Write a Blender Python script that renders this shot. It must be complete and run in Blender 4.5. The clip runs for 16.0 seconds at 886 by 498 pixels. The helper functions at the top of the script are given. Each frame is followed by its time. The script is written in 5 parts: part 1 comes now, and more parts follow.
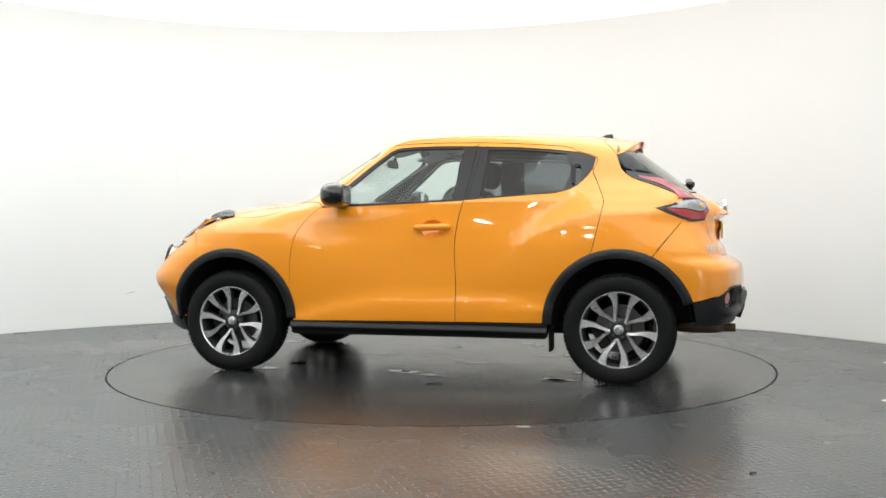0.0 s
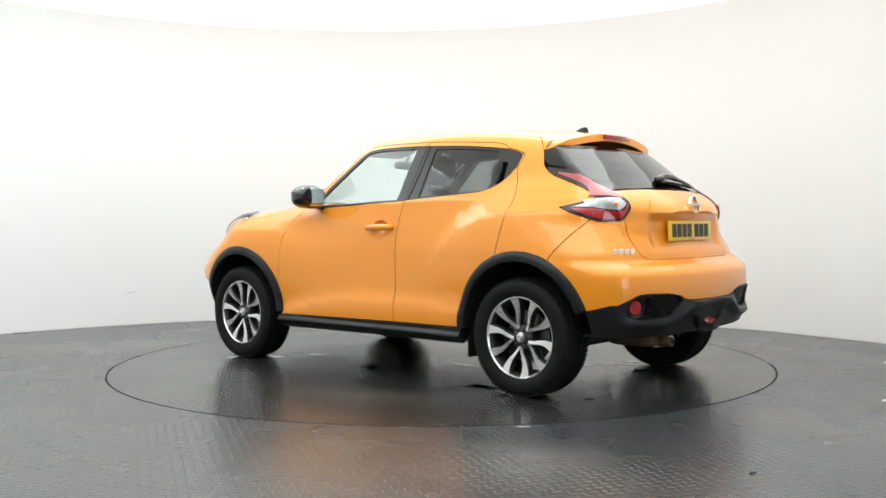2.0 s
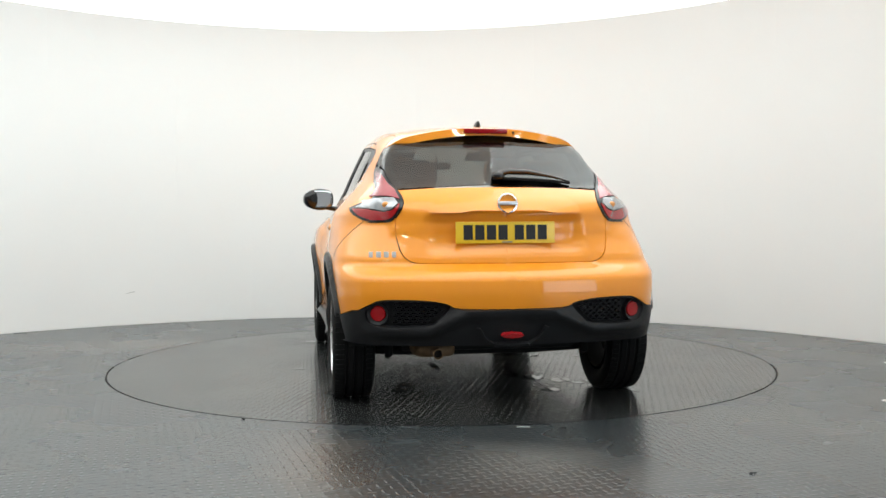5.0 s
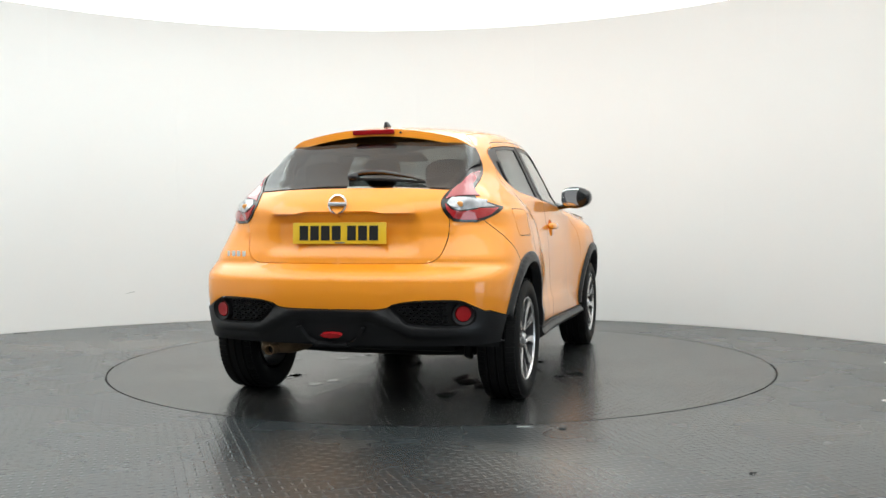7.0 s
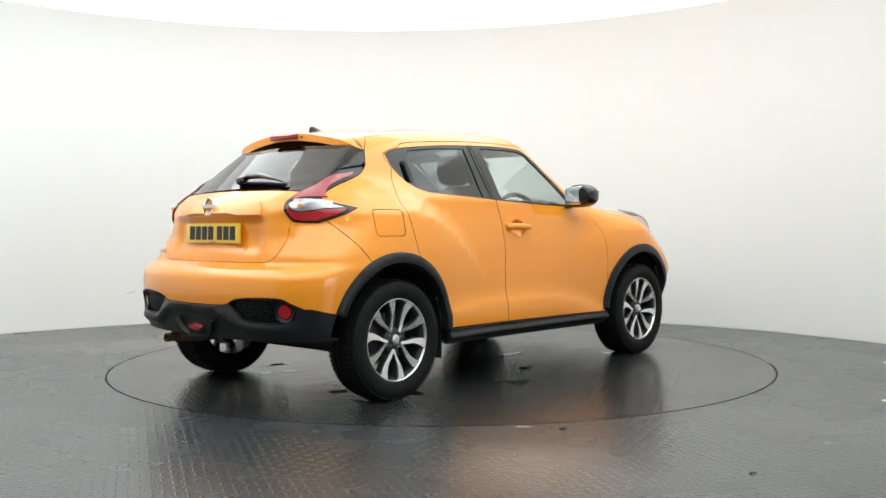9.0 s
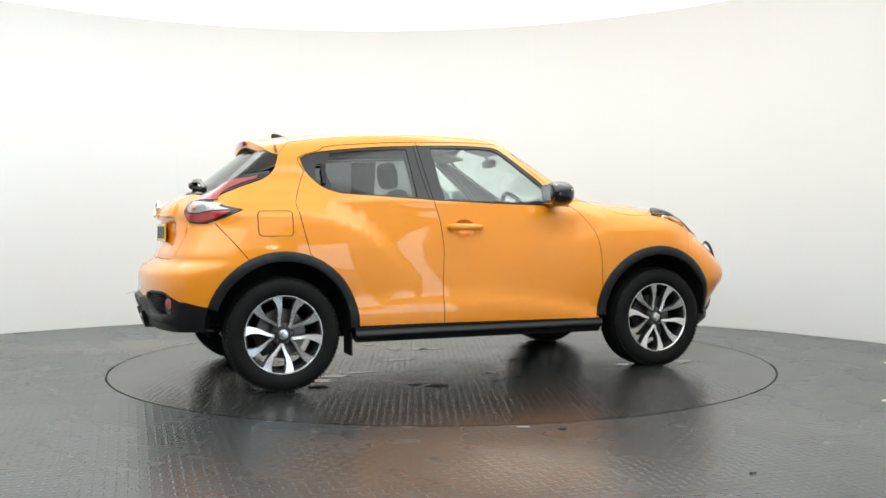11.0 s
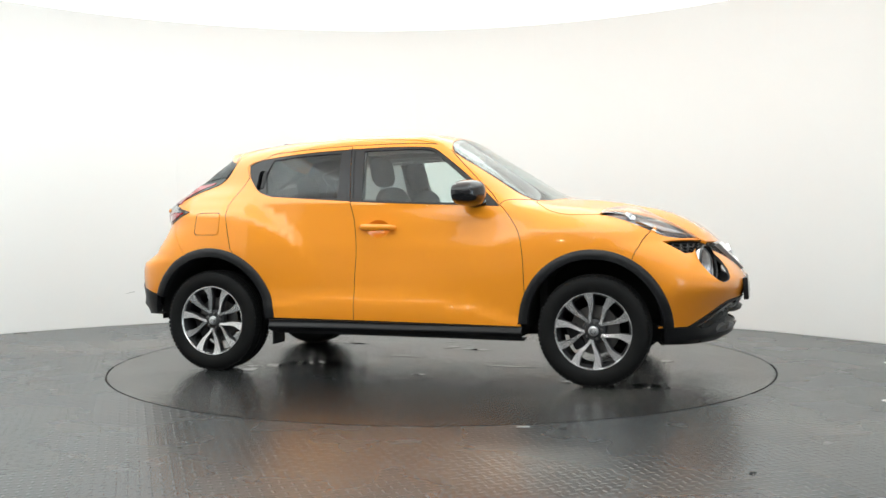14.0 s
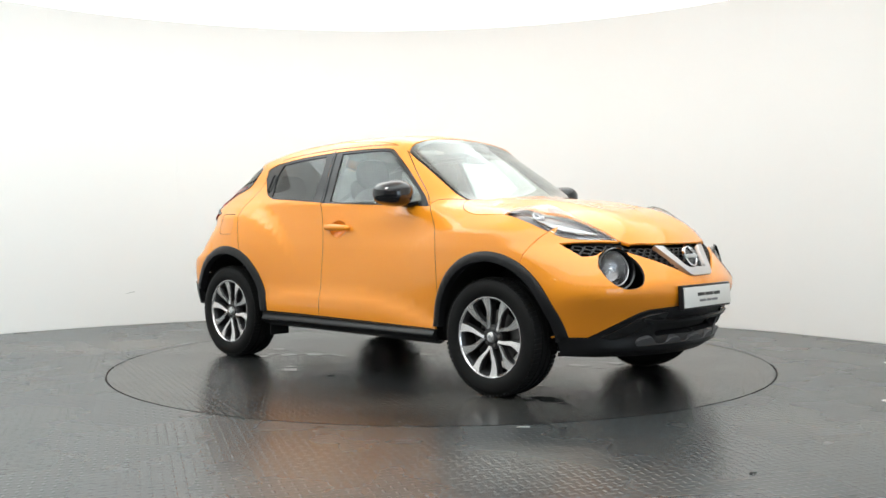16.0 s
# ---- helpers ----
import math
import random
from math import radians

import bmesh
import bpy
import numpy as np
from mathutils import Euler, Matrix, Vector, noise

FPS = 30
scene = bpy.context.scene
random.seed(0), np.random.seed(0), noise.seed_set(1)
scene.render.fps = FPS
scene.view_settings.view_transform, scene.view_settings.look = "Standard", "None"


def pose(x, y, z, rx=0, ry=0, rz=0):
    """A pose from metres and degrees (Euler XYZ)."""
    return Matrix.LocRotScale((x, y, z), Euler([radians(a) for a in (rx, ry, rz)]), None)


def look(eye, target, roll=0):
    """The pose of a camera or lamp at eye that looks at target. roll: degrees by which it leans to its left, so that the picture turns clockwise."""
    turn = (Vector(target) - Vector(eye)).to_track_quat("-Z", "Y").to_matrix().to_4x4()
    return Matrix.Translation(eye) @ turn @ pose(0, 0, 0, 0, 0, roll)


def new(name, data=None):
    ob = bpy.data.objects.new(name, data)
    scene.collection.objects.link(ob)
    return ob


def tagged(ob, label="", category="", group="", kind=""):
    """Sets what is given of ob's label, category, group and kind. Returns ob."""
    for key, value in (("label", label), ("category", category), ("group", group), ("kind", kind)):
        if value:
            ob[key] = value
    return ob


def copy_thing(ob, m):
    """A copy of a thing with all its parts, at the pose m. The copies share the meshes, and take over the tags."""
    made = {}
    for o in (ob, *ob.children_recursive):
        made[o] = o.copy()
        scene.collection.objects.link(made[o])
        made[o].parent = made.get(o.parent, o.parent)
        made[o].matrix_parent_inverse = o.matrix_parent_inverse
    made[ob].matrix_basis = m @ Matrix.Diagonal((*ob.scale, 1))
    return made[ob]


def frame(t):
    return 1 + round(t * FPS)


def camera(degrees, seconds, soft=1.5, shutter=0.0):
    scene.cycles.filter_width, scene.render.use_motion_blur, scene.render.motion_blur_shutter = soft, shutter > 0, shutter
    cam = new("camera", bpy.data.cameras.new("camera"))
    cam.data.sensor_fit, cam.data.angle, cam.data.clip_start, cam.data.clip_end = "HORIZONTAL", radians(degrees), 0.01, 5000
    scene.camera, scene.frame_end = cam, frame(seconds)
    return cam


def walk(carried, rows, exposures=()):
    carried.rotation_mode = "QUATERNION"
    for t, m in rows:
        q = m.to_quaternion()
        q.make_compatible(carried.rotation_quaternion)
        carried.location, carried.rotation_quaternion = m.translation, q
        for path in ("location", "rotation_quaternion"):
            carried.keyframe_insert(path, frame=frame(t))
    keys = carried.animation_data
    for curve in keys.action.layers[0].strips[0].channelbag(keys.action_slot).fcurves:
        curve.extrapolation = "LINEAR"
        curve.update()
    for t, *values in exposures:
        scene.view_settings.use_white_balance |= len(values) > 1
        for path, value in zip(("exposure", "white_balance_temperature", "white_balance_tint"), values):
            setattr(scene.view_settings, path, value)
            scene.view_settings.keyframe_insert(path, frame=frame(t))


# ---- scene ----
EYE_AT = pose(0, -6.785, 0.961, 88.535, 0, -0.121) @ pose(0, 0, 0, 0, 0, -0.306)
cam = camera(49.75, 16.0, soft=1.5)
walk(cam, [(0, EYE_AT), (16, EYE_AT)], [(0, 0.08), (2, 0.07), (3, 0.04), (5.5, -0.08), (7, -0.06), (9, 0.0), (11.5, 0.05), (13, 0.08), (16, 0.08)])

# ---- light ----
world = bpy.data.worlds.new("world")
scene.world = world
world.use_nodes = True
world.node_tree.nodes["Background"].inputs[0].default_value = (0.9, 0.95, 1.0, 1)
world.node_tree.nodes["Background"].inputs[1].default_value = 0.3
CEILING_GLOW = 1.12
ADDED_RING_GLOW = 2.95
COOL_FILL_POWER = 78.0


# ---- materials ----
def material(name, color, rough=0.5, metal=0.0, coat=0.0, grain=0.0, scale=60.0, stain=0.0, stain_scale=3.0, bump=0.0, glow=0.0, spec=0.5, trans=0.0, ior=1.45):
    """A surface with fine grain and broad stains in colour, gloss and relief."""
    m = bpy.data.materials.new(name)
    m.use_nodes = True
    t = m.node_tree
    b = t.nodes["Principled BSDF"]
    b.inputs["Base Color"].default_value = (*color, 1)
    b.inputs["Roughness"].default_value = rough
    b.inputs["Metallic"].default_value = metal
    b.inputs["Coat Weight"].default_value = coat
    b.inputs["Coat Roughness"].default_value = 0.03
    b.inputs["Coat IOR"].default_value = 1.5
    b.inputs["Specular IOR Level"].default_value = spec
    b.inputs["Transmission Weight"].default_value = trans
    b.inputs["IOR"].default_value = ior
    if glow:
        b.inputs["Emission Color"].default_value = (*color, 1)
        b.inputs["Emission Strength"].default_value = glow
    if grain or stain or bump:
        co = t.nodes.new("ShaderNodeTexCoord")
        fine = t.nodes.new("ShaderNodeTexNoise")
        fine.inputs["Scale"].default_value = scale
        fine.inputs["Detail"].default_value = 6
        broad = t.nodes.new("ShaderNodeTexNoise")
        broad.inputs["Scale"].default_value = stain_scale
        broad.inputs["Detail"].default_value = 5
        for n in (fine, broad):
            t.links.new(co.outputs["Object"], n.inputs["Vector"])
        add = t.nodes.new("ShaderNodeMath")
        add.operation = "MULTIPLY_ADD"
        add.inputs[1].default_value = grain
        t.links.new(fine.outputs["Fac"], add.inputs[0])
        add2 = t.nodes.new("ShaderNodeMath")
        add2.operation = "MULTIPLY_ADD"
        add2.inputs[1].default_value = stain
        add2.inputs[2].default_value = 1 - (grain + stain) / 2
        t.links.new(broad.outputs["Fac"], add2.inputs[0])
        t.links.new(add2.outputs[0], add.inputs[2])
        mul = t.nodes.new("ShaderNodeVectorMath")
        mul.operation = "SCALE"
        mul.inputs[0].default_value = color
        t.links.new(add.outputs[0], mul.inputs["Scale"])
        t.links.new(mul.outputs[0], b.inputs["Base Color"])
        if bump:
            bm_ = t.nodes.new("ShaderNodeBump")
            bm_.inputs["Strength"].default_value = bump
            bm_.inputs["Distance"].default_value = 0.002
            t.links.new(fine.outputs["Fac"], bm_.inputs["Height"])
            t.links.new(bm_.outputs[0], b.inputs["Normal"])
    return m


PAINT = material("yellow_paint", (0.87, 0.295, 0.012), 0.42, 0.0, 1.0, 0.05, 900, 0.03, 2.0, spec=0.3)
PLASTIC = material("black_plastic", (0.011, 0.011, 0.012), 0.36, spec=0.32, grain=0.3, scale=300, stain=0.25, stain_scale=8, bump=0.25)
GLOSS = material("gloss_black", (0.006, 0.006, 0.007), 0.15, coat=0.4)
TRIM = material("satin_black_trim", (0.016, 0.016, 0.018), 0.3, grain=0.1, scale=200)
RUBBER = material("tyre_rubber", (0.009, 0.009, 0.009), 0.62, spec=0.16, grain=0.4, scale=120, stain=0.4, stain_scale=12, bump=0.3)
DARK = material("dark_underside", (0.012, 0.012, 0.012), 0.85, grain=0.3, scale=40)
CHROME = material("chrome", (0.82, 0.82, 0.84), 0.08, 1.0)
SATIN = material("satin_silver", (0.62, 0.62, 0.63), 0.3, 1.0, grain=0.06, scale=200)
ALLOY = material("machined_alloy", (0.74, 0.73, 0.73), 0.26, 0.85, grain=0.08, scale=400, stain=0.06, stain_scale=20)
ALLOY_DARK = material("grey_alloy_pocket", (0.045, 0.045, 0.047), 0.42, 0.5, grain=0.1, scale=200)
STEEL = material("brake_steel", (0.16, 0.155, 0.15), 0.45, 1.0, grain=0.3, scale=90, stain=0.2)
RUST = material("rusty_exhaust", (0.13, 0.08, 0.04), 0.6, 0.4, grain=0.5, scale=60, stain=0.5, stain_scale=15, bump=0.4)
RED = material("red_lens", (0.36, 0.006, 0.009), 0.12, coat=1.0, grain=0.2, scale=120)
RED_PALE = material("pale_red_lens", (0.34, 0.05, 0.065), 0.22, coat=1.0, grain=0.15, scale=60)
LENS = material("clear_lens", (0.95, 0.95, 0.95), 0.02, trans=1.0, ior=1.3)
CLEAR_LAMP = material("clear_lamp_silver", (0.36, 0.365, 0.38), 0.22, 0.6, coat=1.0, grain=0.8, scale=45, stain=0.6, stain_scale=22, bump=0.9)
REFLECTOR = material("faceted_lamp_reflector", (0.36, 0.36, 0.375), 0.16, 1.0, grain=0.7, scale=70, stain=0.5, stain_scale=30, bump=1.0)
AMBER = material("amber_bulb", (0.75, 0.3, 0.05), 0.3, coat=1.0)
LAMP_DARK = material("lamp_housing", (0.03, 0.03, 0.034), 0.3, coat=0.5)
GLASS = material("side_glass", (0.80, 0.88, 0.86), 0.0, trans=1.0, ior=1.45)
PRIVACY = material("privacy_glass", (0.27, 0.29, 0.295), 0.0, trans=1.0, ior=1.45)
DEEP_GLASS = material("deep_tinted_glass", (0.12, 0.13, 0.13), 0.0, trans=1.0, ior=1.45)
FABRIC = material("seat_fabric", (0.035, 0.036, 0.04), 0.9, grain=0.5, scale=250, bump=0.3)
CABIN = material("cabin_plastic", (0.03, 0.03, 0.033), 0.6, grain=0.2, scale=200, bump=0.2)
HEADLINER = material("headliner", (0.42, 0.41, 0.38), 0.95, grain=0.1, scale=200)
YELLOW_PLATE = material("yellow_plate", (0.80, 0.52, 0.025), 0.3, coat=0.4, grain=0.06, scale=50)
WHITE_PLATE = material("white_plate", (0.72, 0.72, 0.70), 0.35, coat=0.3, grain=0.05, scale=50)
INK = material("black_ink", (0.012, 0.012, 0.012), 0.4)
GREY_INK = material("grey_ink", (0.16, 0.16, 0.17), 0.4)
SKID = material("grey_skid_paint", (0.11, 0.11, 0.115), 0.4, 0.3, grain=0.1, scale=200)
BADGE_SILVER = material("badge_silver", (0.72, 0.72, 0.73), 0.3, 0.25)
MIRROR = material("mirror_glass", (0.8, 0.82, 0.84), 0.01, 1.0)
WALL = material("white_wall_paint", (0.80, 0.80, 0.79), 0.55, grain=0.015, scale=90, stain=0.03, stain_scale=0.8, bump=0.06)
WALL_PLAIN = material("grey_room_paint", (0.50, 0.50, 0.505), 0.7, grain=0.03, scale=40, stain=0.05, stain_scale=0.7)
CEILING_LIGHT = material("luminous_ceiling", (0.975, 1.0, 0.985), 0.8, glow=CEILING_GLOW)
ADDED_RING = material("added_light_ring", (0.925, 0.995, 0.99), 0.8, glow=ADDED_RING_GLOW)
LED = material("led_lamp", (1.0, 0.98, 0.94), 0.5, glow=95.0)
CARD = material("white_card", (0.75, 0.75, 0.74), 0.6, grain=0.05)
SCRAP = material("dark_scrap", (0.02, 0.02, 0.02), 0.7)
TAPE = material("grey_tape", (0.30, 0.31, 0.31), 0.5, grain=0.3, scale=80)


def tread_floor(name, base, rough, relief, tint, turn, pitch, scuff, stains):
    """Grey sheet flooring with raised lozenges in alternate directions, worn and stained."""
    m = bpy.data.materials.new(name)
    m.use_nodes = True
    t = m.node_tree
    b = t.nodes["Principled BSDF"]
    co = t.nodes.new("ShaderNodeTexCoord")

    def math_node(op, a, c=None, d=None):
        n = t.nodes.new("ShaderNodeMath")
        n.operation = op
        for i, v in enumerate((a, c, d)):
            if v is None:
                continue
            if isinstance(v, (int, float)):
                n.inputs[i].default_value = v
            else:
                t.links.new(v, n.inputs[i])
        return n.outputs[0]

    def noise_node(scale, detail=5, rough_=0.55):
        n = t.nodes.new("ShaderNodeTexNoise")
        n.inputs["Scale"].default_value = scale
        n.inputs["Detail"].default_value = detail
        n.inputs["Roughness"].default_value = rough_
        t.links.new(co.outputs["Object"], n.inputs["Vector"])
        return n.outputs["Fac"]

    rot = t.nodes.new("ShaderNodeMapping")
    rot.inputs["Rotation"].default_value = (0, 0, radians(turn))
    rot.inputs["Scale"].default_value = (1 / pitch, 1 / pitch, 1)
    t.links.new(co.outputs["Object"], rot.inputs["Vector"])
    sep = t.nodes.new("ShaderNodeSeparateXYZ")
    t.links.new(rot.outputs[0], sep.inputs[0])
    u, v = sep.outputs[0], sep.outputs[1]
    fu = math_node("SUBTRACT", math_node("FRACT", u), 0.5)
    fv = math_node("SUBTRACT", math_node("FRACT", v), 0.5)
    odd = math_node("FLOORED_MODULO", math_node("ADD", math_node("FLOOR", u), math_node("FLOOR", v)), 2)
    diff = math_node("SUBTRACT", fv, fu)
    a = math_node("MULTIPLY_ADD", odd, diff, fu)
    c = math_node("SUBTRACT", math_node("ADD", fu, fv), a)
    d = math_node("ADD", math_node("POWER", math_node("ABSOLUTE", math_node("DIVIDE", a, 0.52)), 2), math_node("POWER", math_node("ABSOLUTE", math_node("DIVIDE", c, 0.17)), 2))
    raised = math_node("MAXIMUM", math_node("SUBTRACT", 1, d), 0)
    bump = t.nodes.new("ShaderNodeBump")
    bump.inputs["Strength"].default_value = relief
    bump.inputs["Distance"].default_value = 0.0036
    worn = noise_node(0.9, 4)
    height = math_node("MULTIPLY_ADD", noise_node(70, 3), 0.10, math_node("MULTIPLY", raised, math_node("MULTIPLY_ADD", worn, 0.8, 0.5)))
    t.links.new(height, bump.inputs["Height"])
    t.links.new(bump.outputs[0], b.inputs["Normal"])
    broad, fine = noise_node(1.3, 6, 0.62), noise_node(26, 6, 0.65)
    stretch = t.nodes.new("ShaderNodeMapping")
    stretch.inputs["Rotation"].default_value = (0, 0, radians(turn + 20))
    stretch.inputs["Scale"].default_value = (2.5, 22, 1)
    t.links.new(co.outputs["Object"], stretch.inputs["Vector"])
    streak = t.nodes.new("ShaderNodeTexNoise")
    streak.inputs["Scale"].default_value = 1.5
    streak.inputs["Detail"].default_value = 7
    streak.inputs["Roughness"].default_value = 0.7
    t.links.new(stretch.outputs[0], streak.inputs["Vector"])
    tone = math_node("MULTIPLY_ADD", broad, 0.5, math_node("MULTIPLY_ADD", fine, 0.5, math_node("MULTIPLY_ADD", streak.outputs["Fac"], 0.4, math_node("MULTIPLY_ADD", raised, 0.45, 0.1))))
    scratched = math_node("MAXIMUM", math_node("SUBTRACT", streak.outputs["Fac"], 0.58), 0)
    tone = math_node("MULTIPLY_ADD", scratched, scuff, tone)
    col = t.nodes.new("ShaderNodeVectorMath")
    col.operation = "SCALE"
    col.inputs[0].default_value = base
    t.links.new(tone, col.inputs["Scale"])
    last = col.outputs[0]
    for (x, y, rx, ry, ang), colour, strength in stains:
        mp = t.nodes.new("ShaderNodeMapping")
        mp.vector_type = "TEXTURE"
        mp.inputs["Location"].default_value = (x, y, 0)
        mp.inputs["Rotation"].default_value = (0, 0, radians(ang))
        mp.inputs["Scale"].default_value = (rx, ry, 1)
        t.links.new(co.outputs["Object"], mp.inputs["Vector"])
        ln = t.nodes.new("ShaderNodeVectorMath")
        ln.operation = "LENGTH"
        t.links.new(mp.outputs[0], ln.inputs[0])
        near = math_node("MULTIPLY", math_node("MINIMUM", math_node("MAXIMUM", math_node("SUBTRACT", math_node("MULTIPLY_ADD", fine, 0.7, math_node("MULTIPLY_ADD", broad, 1.2, 0.1)), ln.outputs["Value"]), 0), 1), strength)
        mix = t.nodes.new("ShaderNodeMix")
        mix.data_type = "RGBA"
        t.links.new(near, mix.inputs[0])
        t.links.new(last, mix.inputs[6])
        mix.inputs[7].default_value = (*colour, 1)
        last = mix.outputs[2]
    t.links.new(last, b.inputs["Base Color"])
    t.links.new(math_node("MULTIPLY_ADD", noise_node(1.6, 3, 0.5), 0.12, rough - 0.06), b.inputs["Roughness"])
    b.inputs["Specular IOR Level"].default_value = tint
    return m


FLOOR = tread_floor("grey_tread_sheet", (0.034, 0.040, 0.043), 0.27, 0.65, 0.7, 72, 0.042, 2.0, [
    ((-0.5, -2.95, 0.28, 0.75, 8), (0.13, 0.085, 0.05), 0.4), ((0.35, -3.0, 0.45, 0.5, 20), (0.15, 0.145, 0.135), 0.7),
    ((1.9, -2.4, 0.9, 0.5, -20), (0.10, 0.092, 0.08), 0.35), ((-2.6, 0.9, 1.5, 0.5, 10), (0.14, 0.125, 0.11), 0.5), ((2.8, 0.6, 0.8, 1.2, 10), (0.115, 0.11, 0.104), 0.25)])
DISC = tread_floor("grey_turntable_sheet", (0.022, 0.023, 0.023), 0.21, 0.7, 0.6, 20, 0.040, 7.0, [
    ((-0.7, 1.3, 0.7, 0.3, 20), (0.14, 0.13, 0.115), 0.35), ((-1.0, -1.1, 0.35, 0.25, 0), (0.02, 0.02, 0.022), 0.8), ((0.9, 1.35, 0.7, 0.25, -10), (0.15, 0.145, 0.14), 0.35),
    ((1.2, -1.2, 0.6, 0.35, 30), (0.13, 0.12, 0.105), 0.35), ((-1.7, 0.2, 0.3, 0.8, 0), (0.13, 0.125, 0.115), 0.35)])


# ---- building blocks ----
def mesh_of(name, verts, faces, mat, smooth=True, custom=None):
    me = bpy.data.meshes.new(name)
    me.from_pydata([tuple(map(float, v)) for v in verts], [], [tuple(map(int, f)) for f in faces])
    me.materials.append(mat)
    me.polygons.foreach_set("use_smooth", [smooth] * len(me.polygons))
    if custom is not None:
        me.normals_split_custom_set([tuple(map(float, n)) for n in custom])
    me.update()
    return me


def child(name, me, parent, label="", at=None):
    ob = new(name, me)
    ob.parent = parent
    if at is not None:
        ob.matrix_basis = at
    return tagged(ob, label)


def part(name, bm, mat, parent, label="", smooth=True, at=None, bevel=0.0):
    """Links a bmesh as one mesh object under a thing or a part."""
    if bevel:
        bmesh.ops.bevel(bm, geom=[e for e in bm.edges if len(e.link_faces) == 2 and e.calc_face_angle(0) > 0.6], offset=bevel, segments=2, affect="EDGES", profile=0.6)
    bmesh.ops.recalc_face_normals(bm, faces=bm.faces)
    me = bpy.data.meshes.new(name)
    bm.to_mesh(me)
    bm.free()
    me.materials.append(mat)
    me.polygons.foreach_set("use_smooth", [smooth] * len(me.polygons))
    if smooth:
        me.set_sharp_from_angle(angle=radians(38))
    ob = new(name, me)
    ob.parent = parent
    if at is not None:
        ob.matrix_basis = at
    return tagged(ob, label)


def box_bm(size, at=(0, 0, 0), bm=None, turn=None):
    bm = bm or bmesh.new()
    m = Matrix.Translation(at) @ (turn or Matrix.Identity(4)) @ Matrix.Diagonal((*size, 1))
    bmesh.ops.create_cube(bm, size=1, matrix=m)
    return bm


def lathe_bm(profile, steps=64, bm=None, closed=False):
    """Turns (radius, y) points about the y axis."""
    bm = bm or bmesh.new()
    rings = []
    for k in range(steps):
        a = 2 * math.pi * k / steps
        rings.append([bm.verts.new((r * math.cos(a), y, r * math.sin(a))) for r, y in profile])
    n = len(profile)
    for k in range(steps):
        p, q = rings[k], rings[(k + 1) % steps]
        for i in range(n if closed else n - 1):
            bm.faces.new((p[i], p[(i + 1) % n], q[(i + 1) % n], q[i]))
    return bm


def tube_bm(path, radius, sides=10, bm=None, flat=1.0):
    """A round bar along a path, tapered where radius is a list."""
    bm = bm or bmesh.new()
    path = [Vector(p) for p in path]
    radii = radius if isinstance(radius, (list, tuple)) else [radius] * len(path)
    rings = []
    for i, p in enumerate(path):
        d = (path[min(i + 1, len(path) - 1)] - path[max(i - 1, 0)]).normalized()
        a = d.cross(Vector((0, 0, 1)) if abs(d.z) < 0.9 else Vector((1, 0, 0))).normalized()
        b = d.cross(a)
        rings.append([bm.verts.new(p + radii[i] * (math.cos(t) * a + flat * math.sin(t) * b)) for t in np.linspace(0, 2 * math.pi, sides, endpoint=False)])
    for p, q in zip(rings, rings[1:]):
        for i in range(sides):
            bm.faces.new((p[i], p[(i + 1) % sides], q[(i + 1) % sides], q[i]))
    bm.faces.new(rings[0])
    bm.faces.new(rings[-1][::-1])
    return bm


def pillow_bm(size, power=3.0, at=(0, 0, 0), rings=12, steps=24, bm=None):
    """A rounded block: a superellipsoid of that full size."""
    bm = bm or bmesh.new()
    pw = lambda v: math.copysign(abs(v) ** (2 / power), v)
    grid = []
    for i in range(rings + 1):
        f = -math.pi / 2 + math.pi * i / rings
        grid.append([bm.verts.new((at[0] + size[0] / 2 * pw(math.cos(f)) * pw(math.cos(t)), at[1] + size[1] / 2 * pw(math.cos(f)) * pw(math.sin(t)), at[2] + size[2] / 2 * pw(math.sin(f))))
                     for t in np.linspace(0, 2 * math.pi, steps, endpoint=False)])
    for p, q in zip(grid, grid[1:]):
        for i in range(steps):
            bm.faces.new((p[i], p[(i + 1) % steps], q[(i + 1) % steps], q[i]))
    bmesh.ops.remove_doubles(bm, verts=bm.verts, dist=1e-5)
    return bm


# ---- the car's outer skin, as one smooth solid ----
KNOTS = {}


def knots(xs, ys):
    """Knots of a smooth line with the slope at each."""
    if (xs, ys) not in KNOTS:
        x, y = np.array(xs, float), np.array(ys, float)
        d = np.diff(y) / np.diff(x)
        m = np.empty_like(y)
        m[0], m[-1] = d[0], d[-1]
        m[1:-1] = [2 * p * q / (p + q) if p * q > 0 else 0 for p, q in zip(d[:-1], d[1:])]
        KNOTS[(xs, ys)] = x, y, m
    return KNOTS[(xs, ys)]


def curve(v, xs, ys):
    """A smooth line through knots (cubic Hermite), flat past its ends."""
    x, y, m = knots(xs, ys)
    v = np.minimum(np.maximum(v, x[0]), x[-1])
    i = np.minimum(np.maximum(x.searchsorted(v) - 1, 0), len(x) - 2)
    h = x[i + 1] - x[i]
    t = (v - x[i]) / h
    u = 1 - t
    return u * u * ((1 + 2 * t) * y[i] + t * h * m[i]) + t * t * ((3 - 2 * t) * y[i + 1] - u * h * m[i + 1])


def smax(a, b, k):
    h = np.maximum(k - np.abs(a - b), 0) / k
    return np.maximum(a, b) + h * h * k / 4


def smin(a, b, k):
    return -smax(-a, -b, k)


def bell(v, mid, wide):
    return np.exp(-((v - mid) / wide) ** 2)


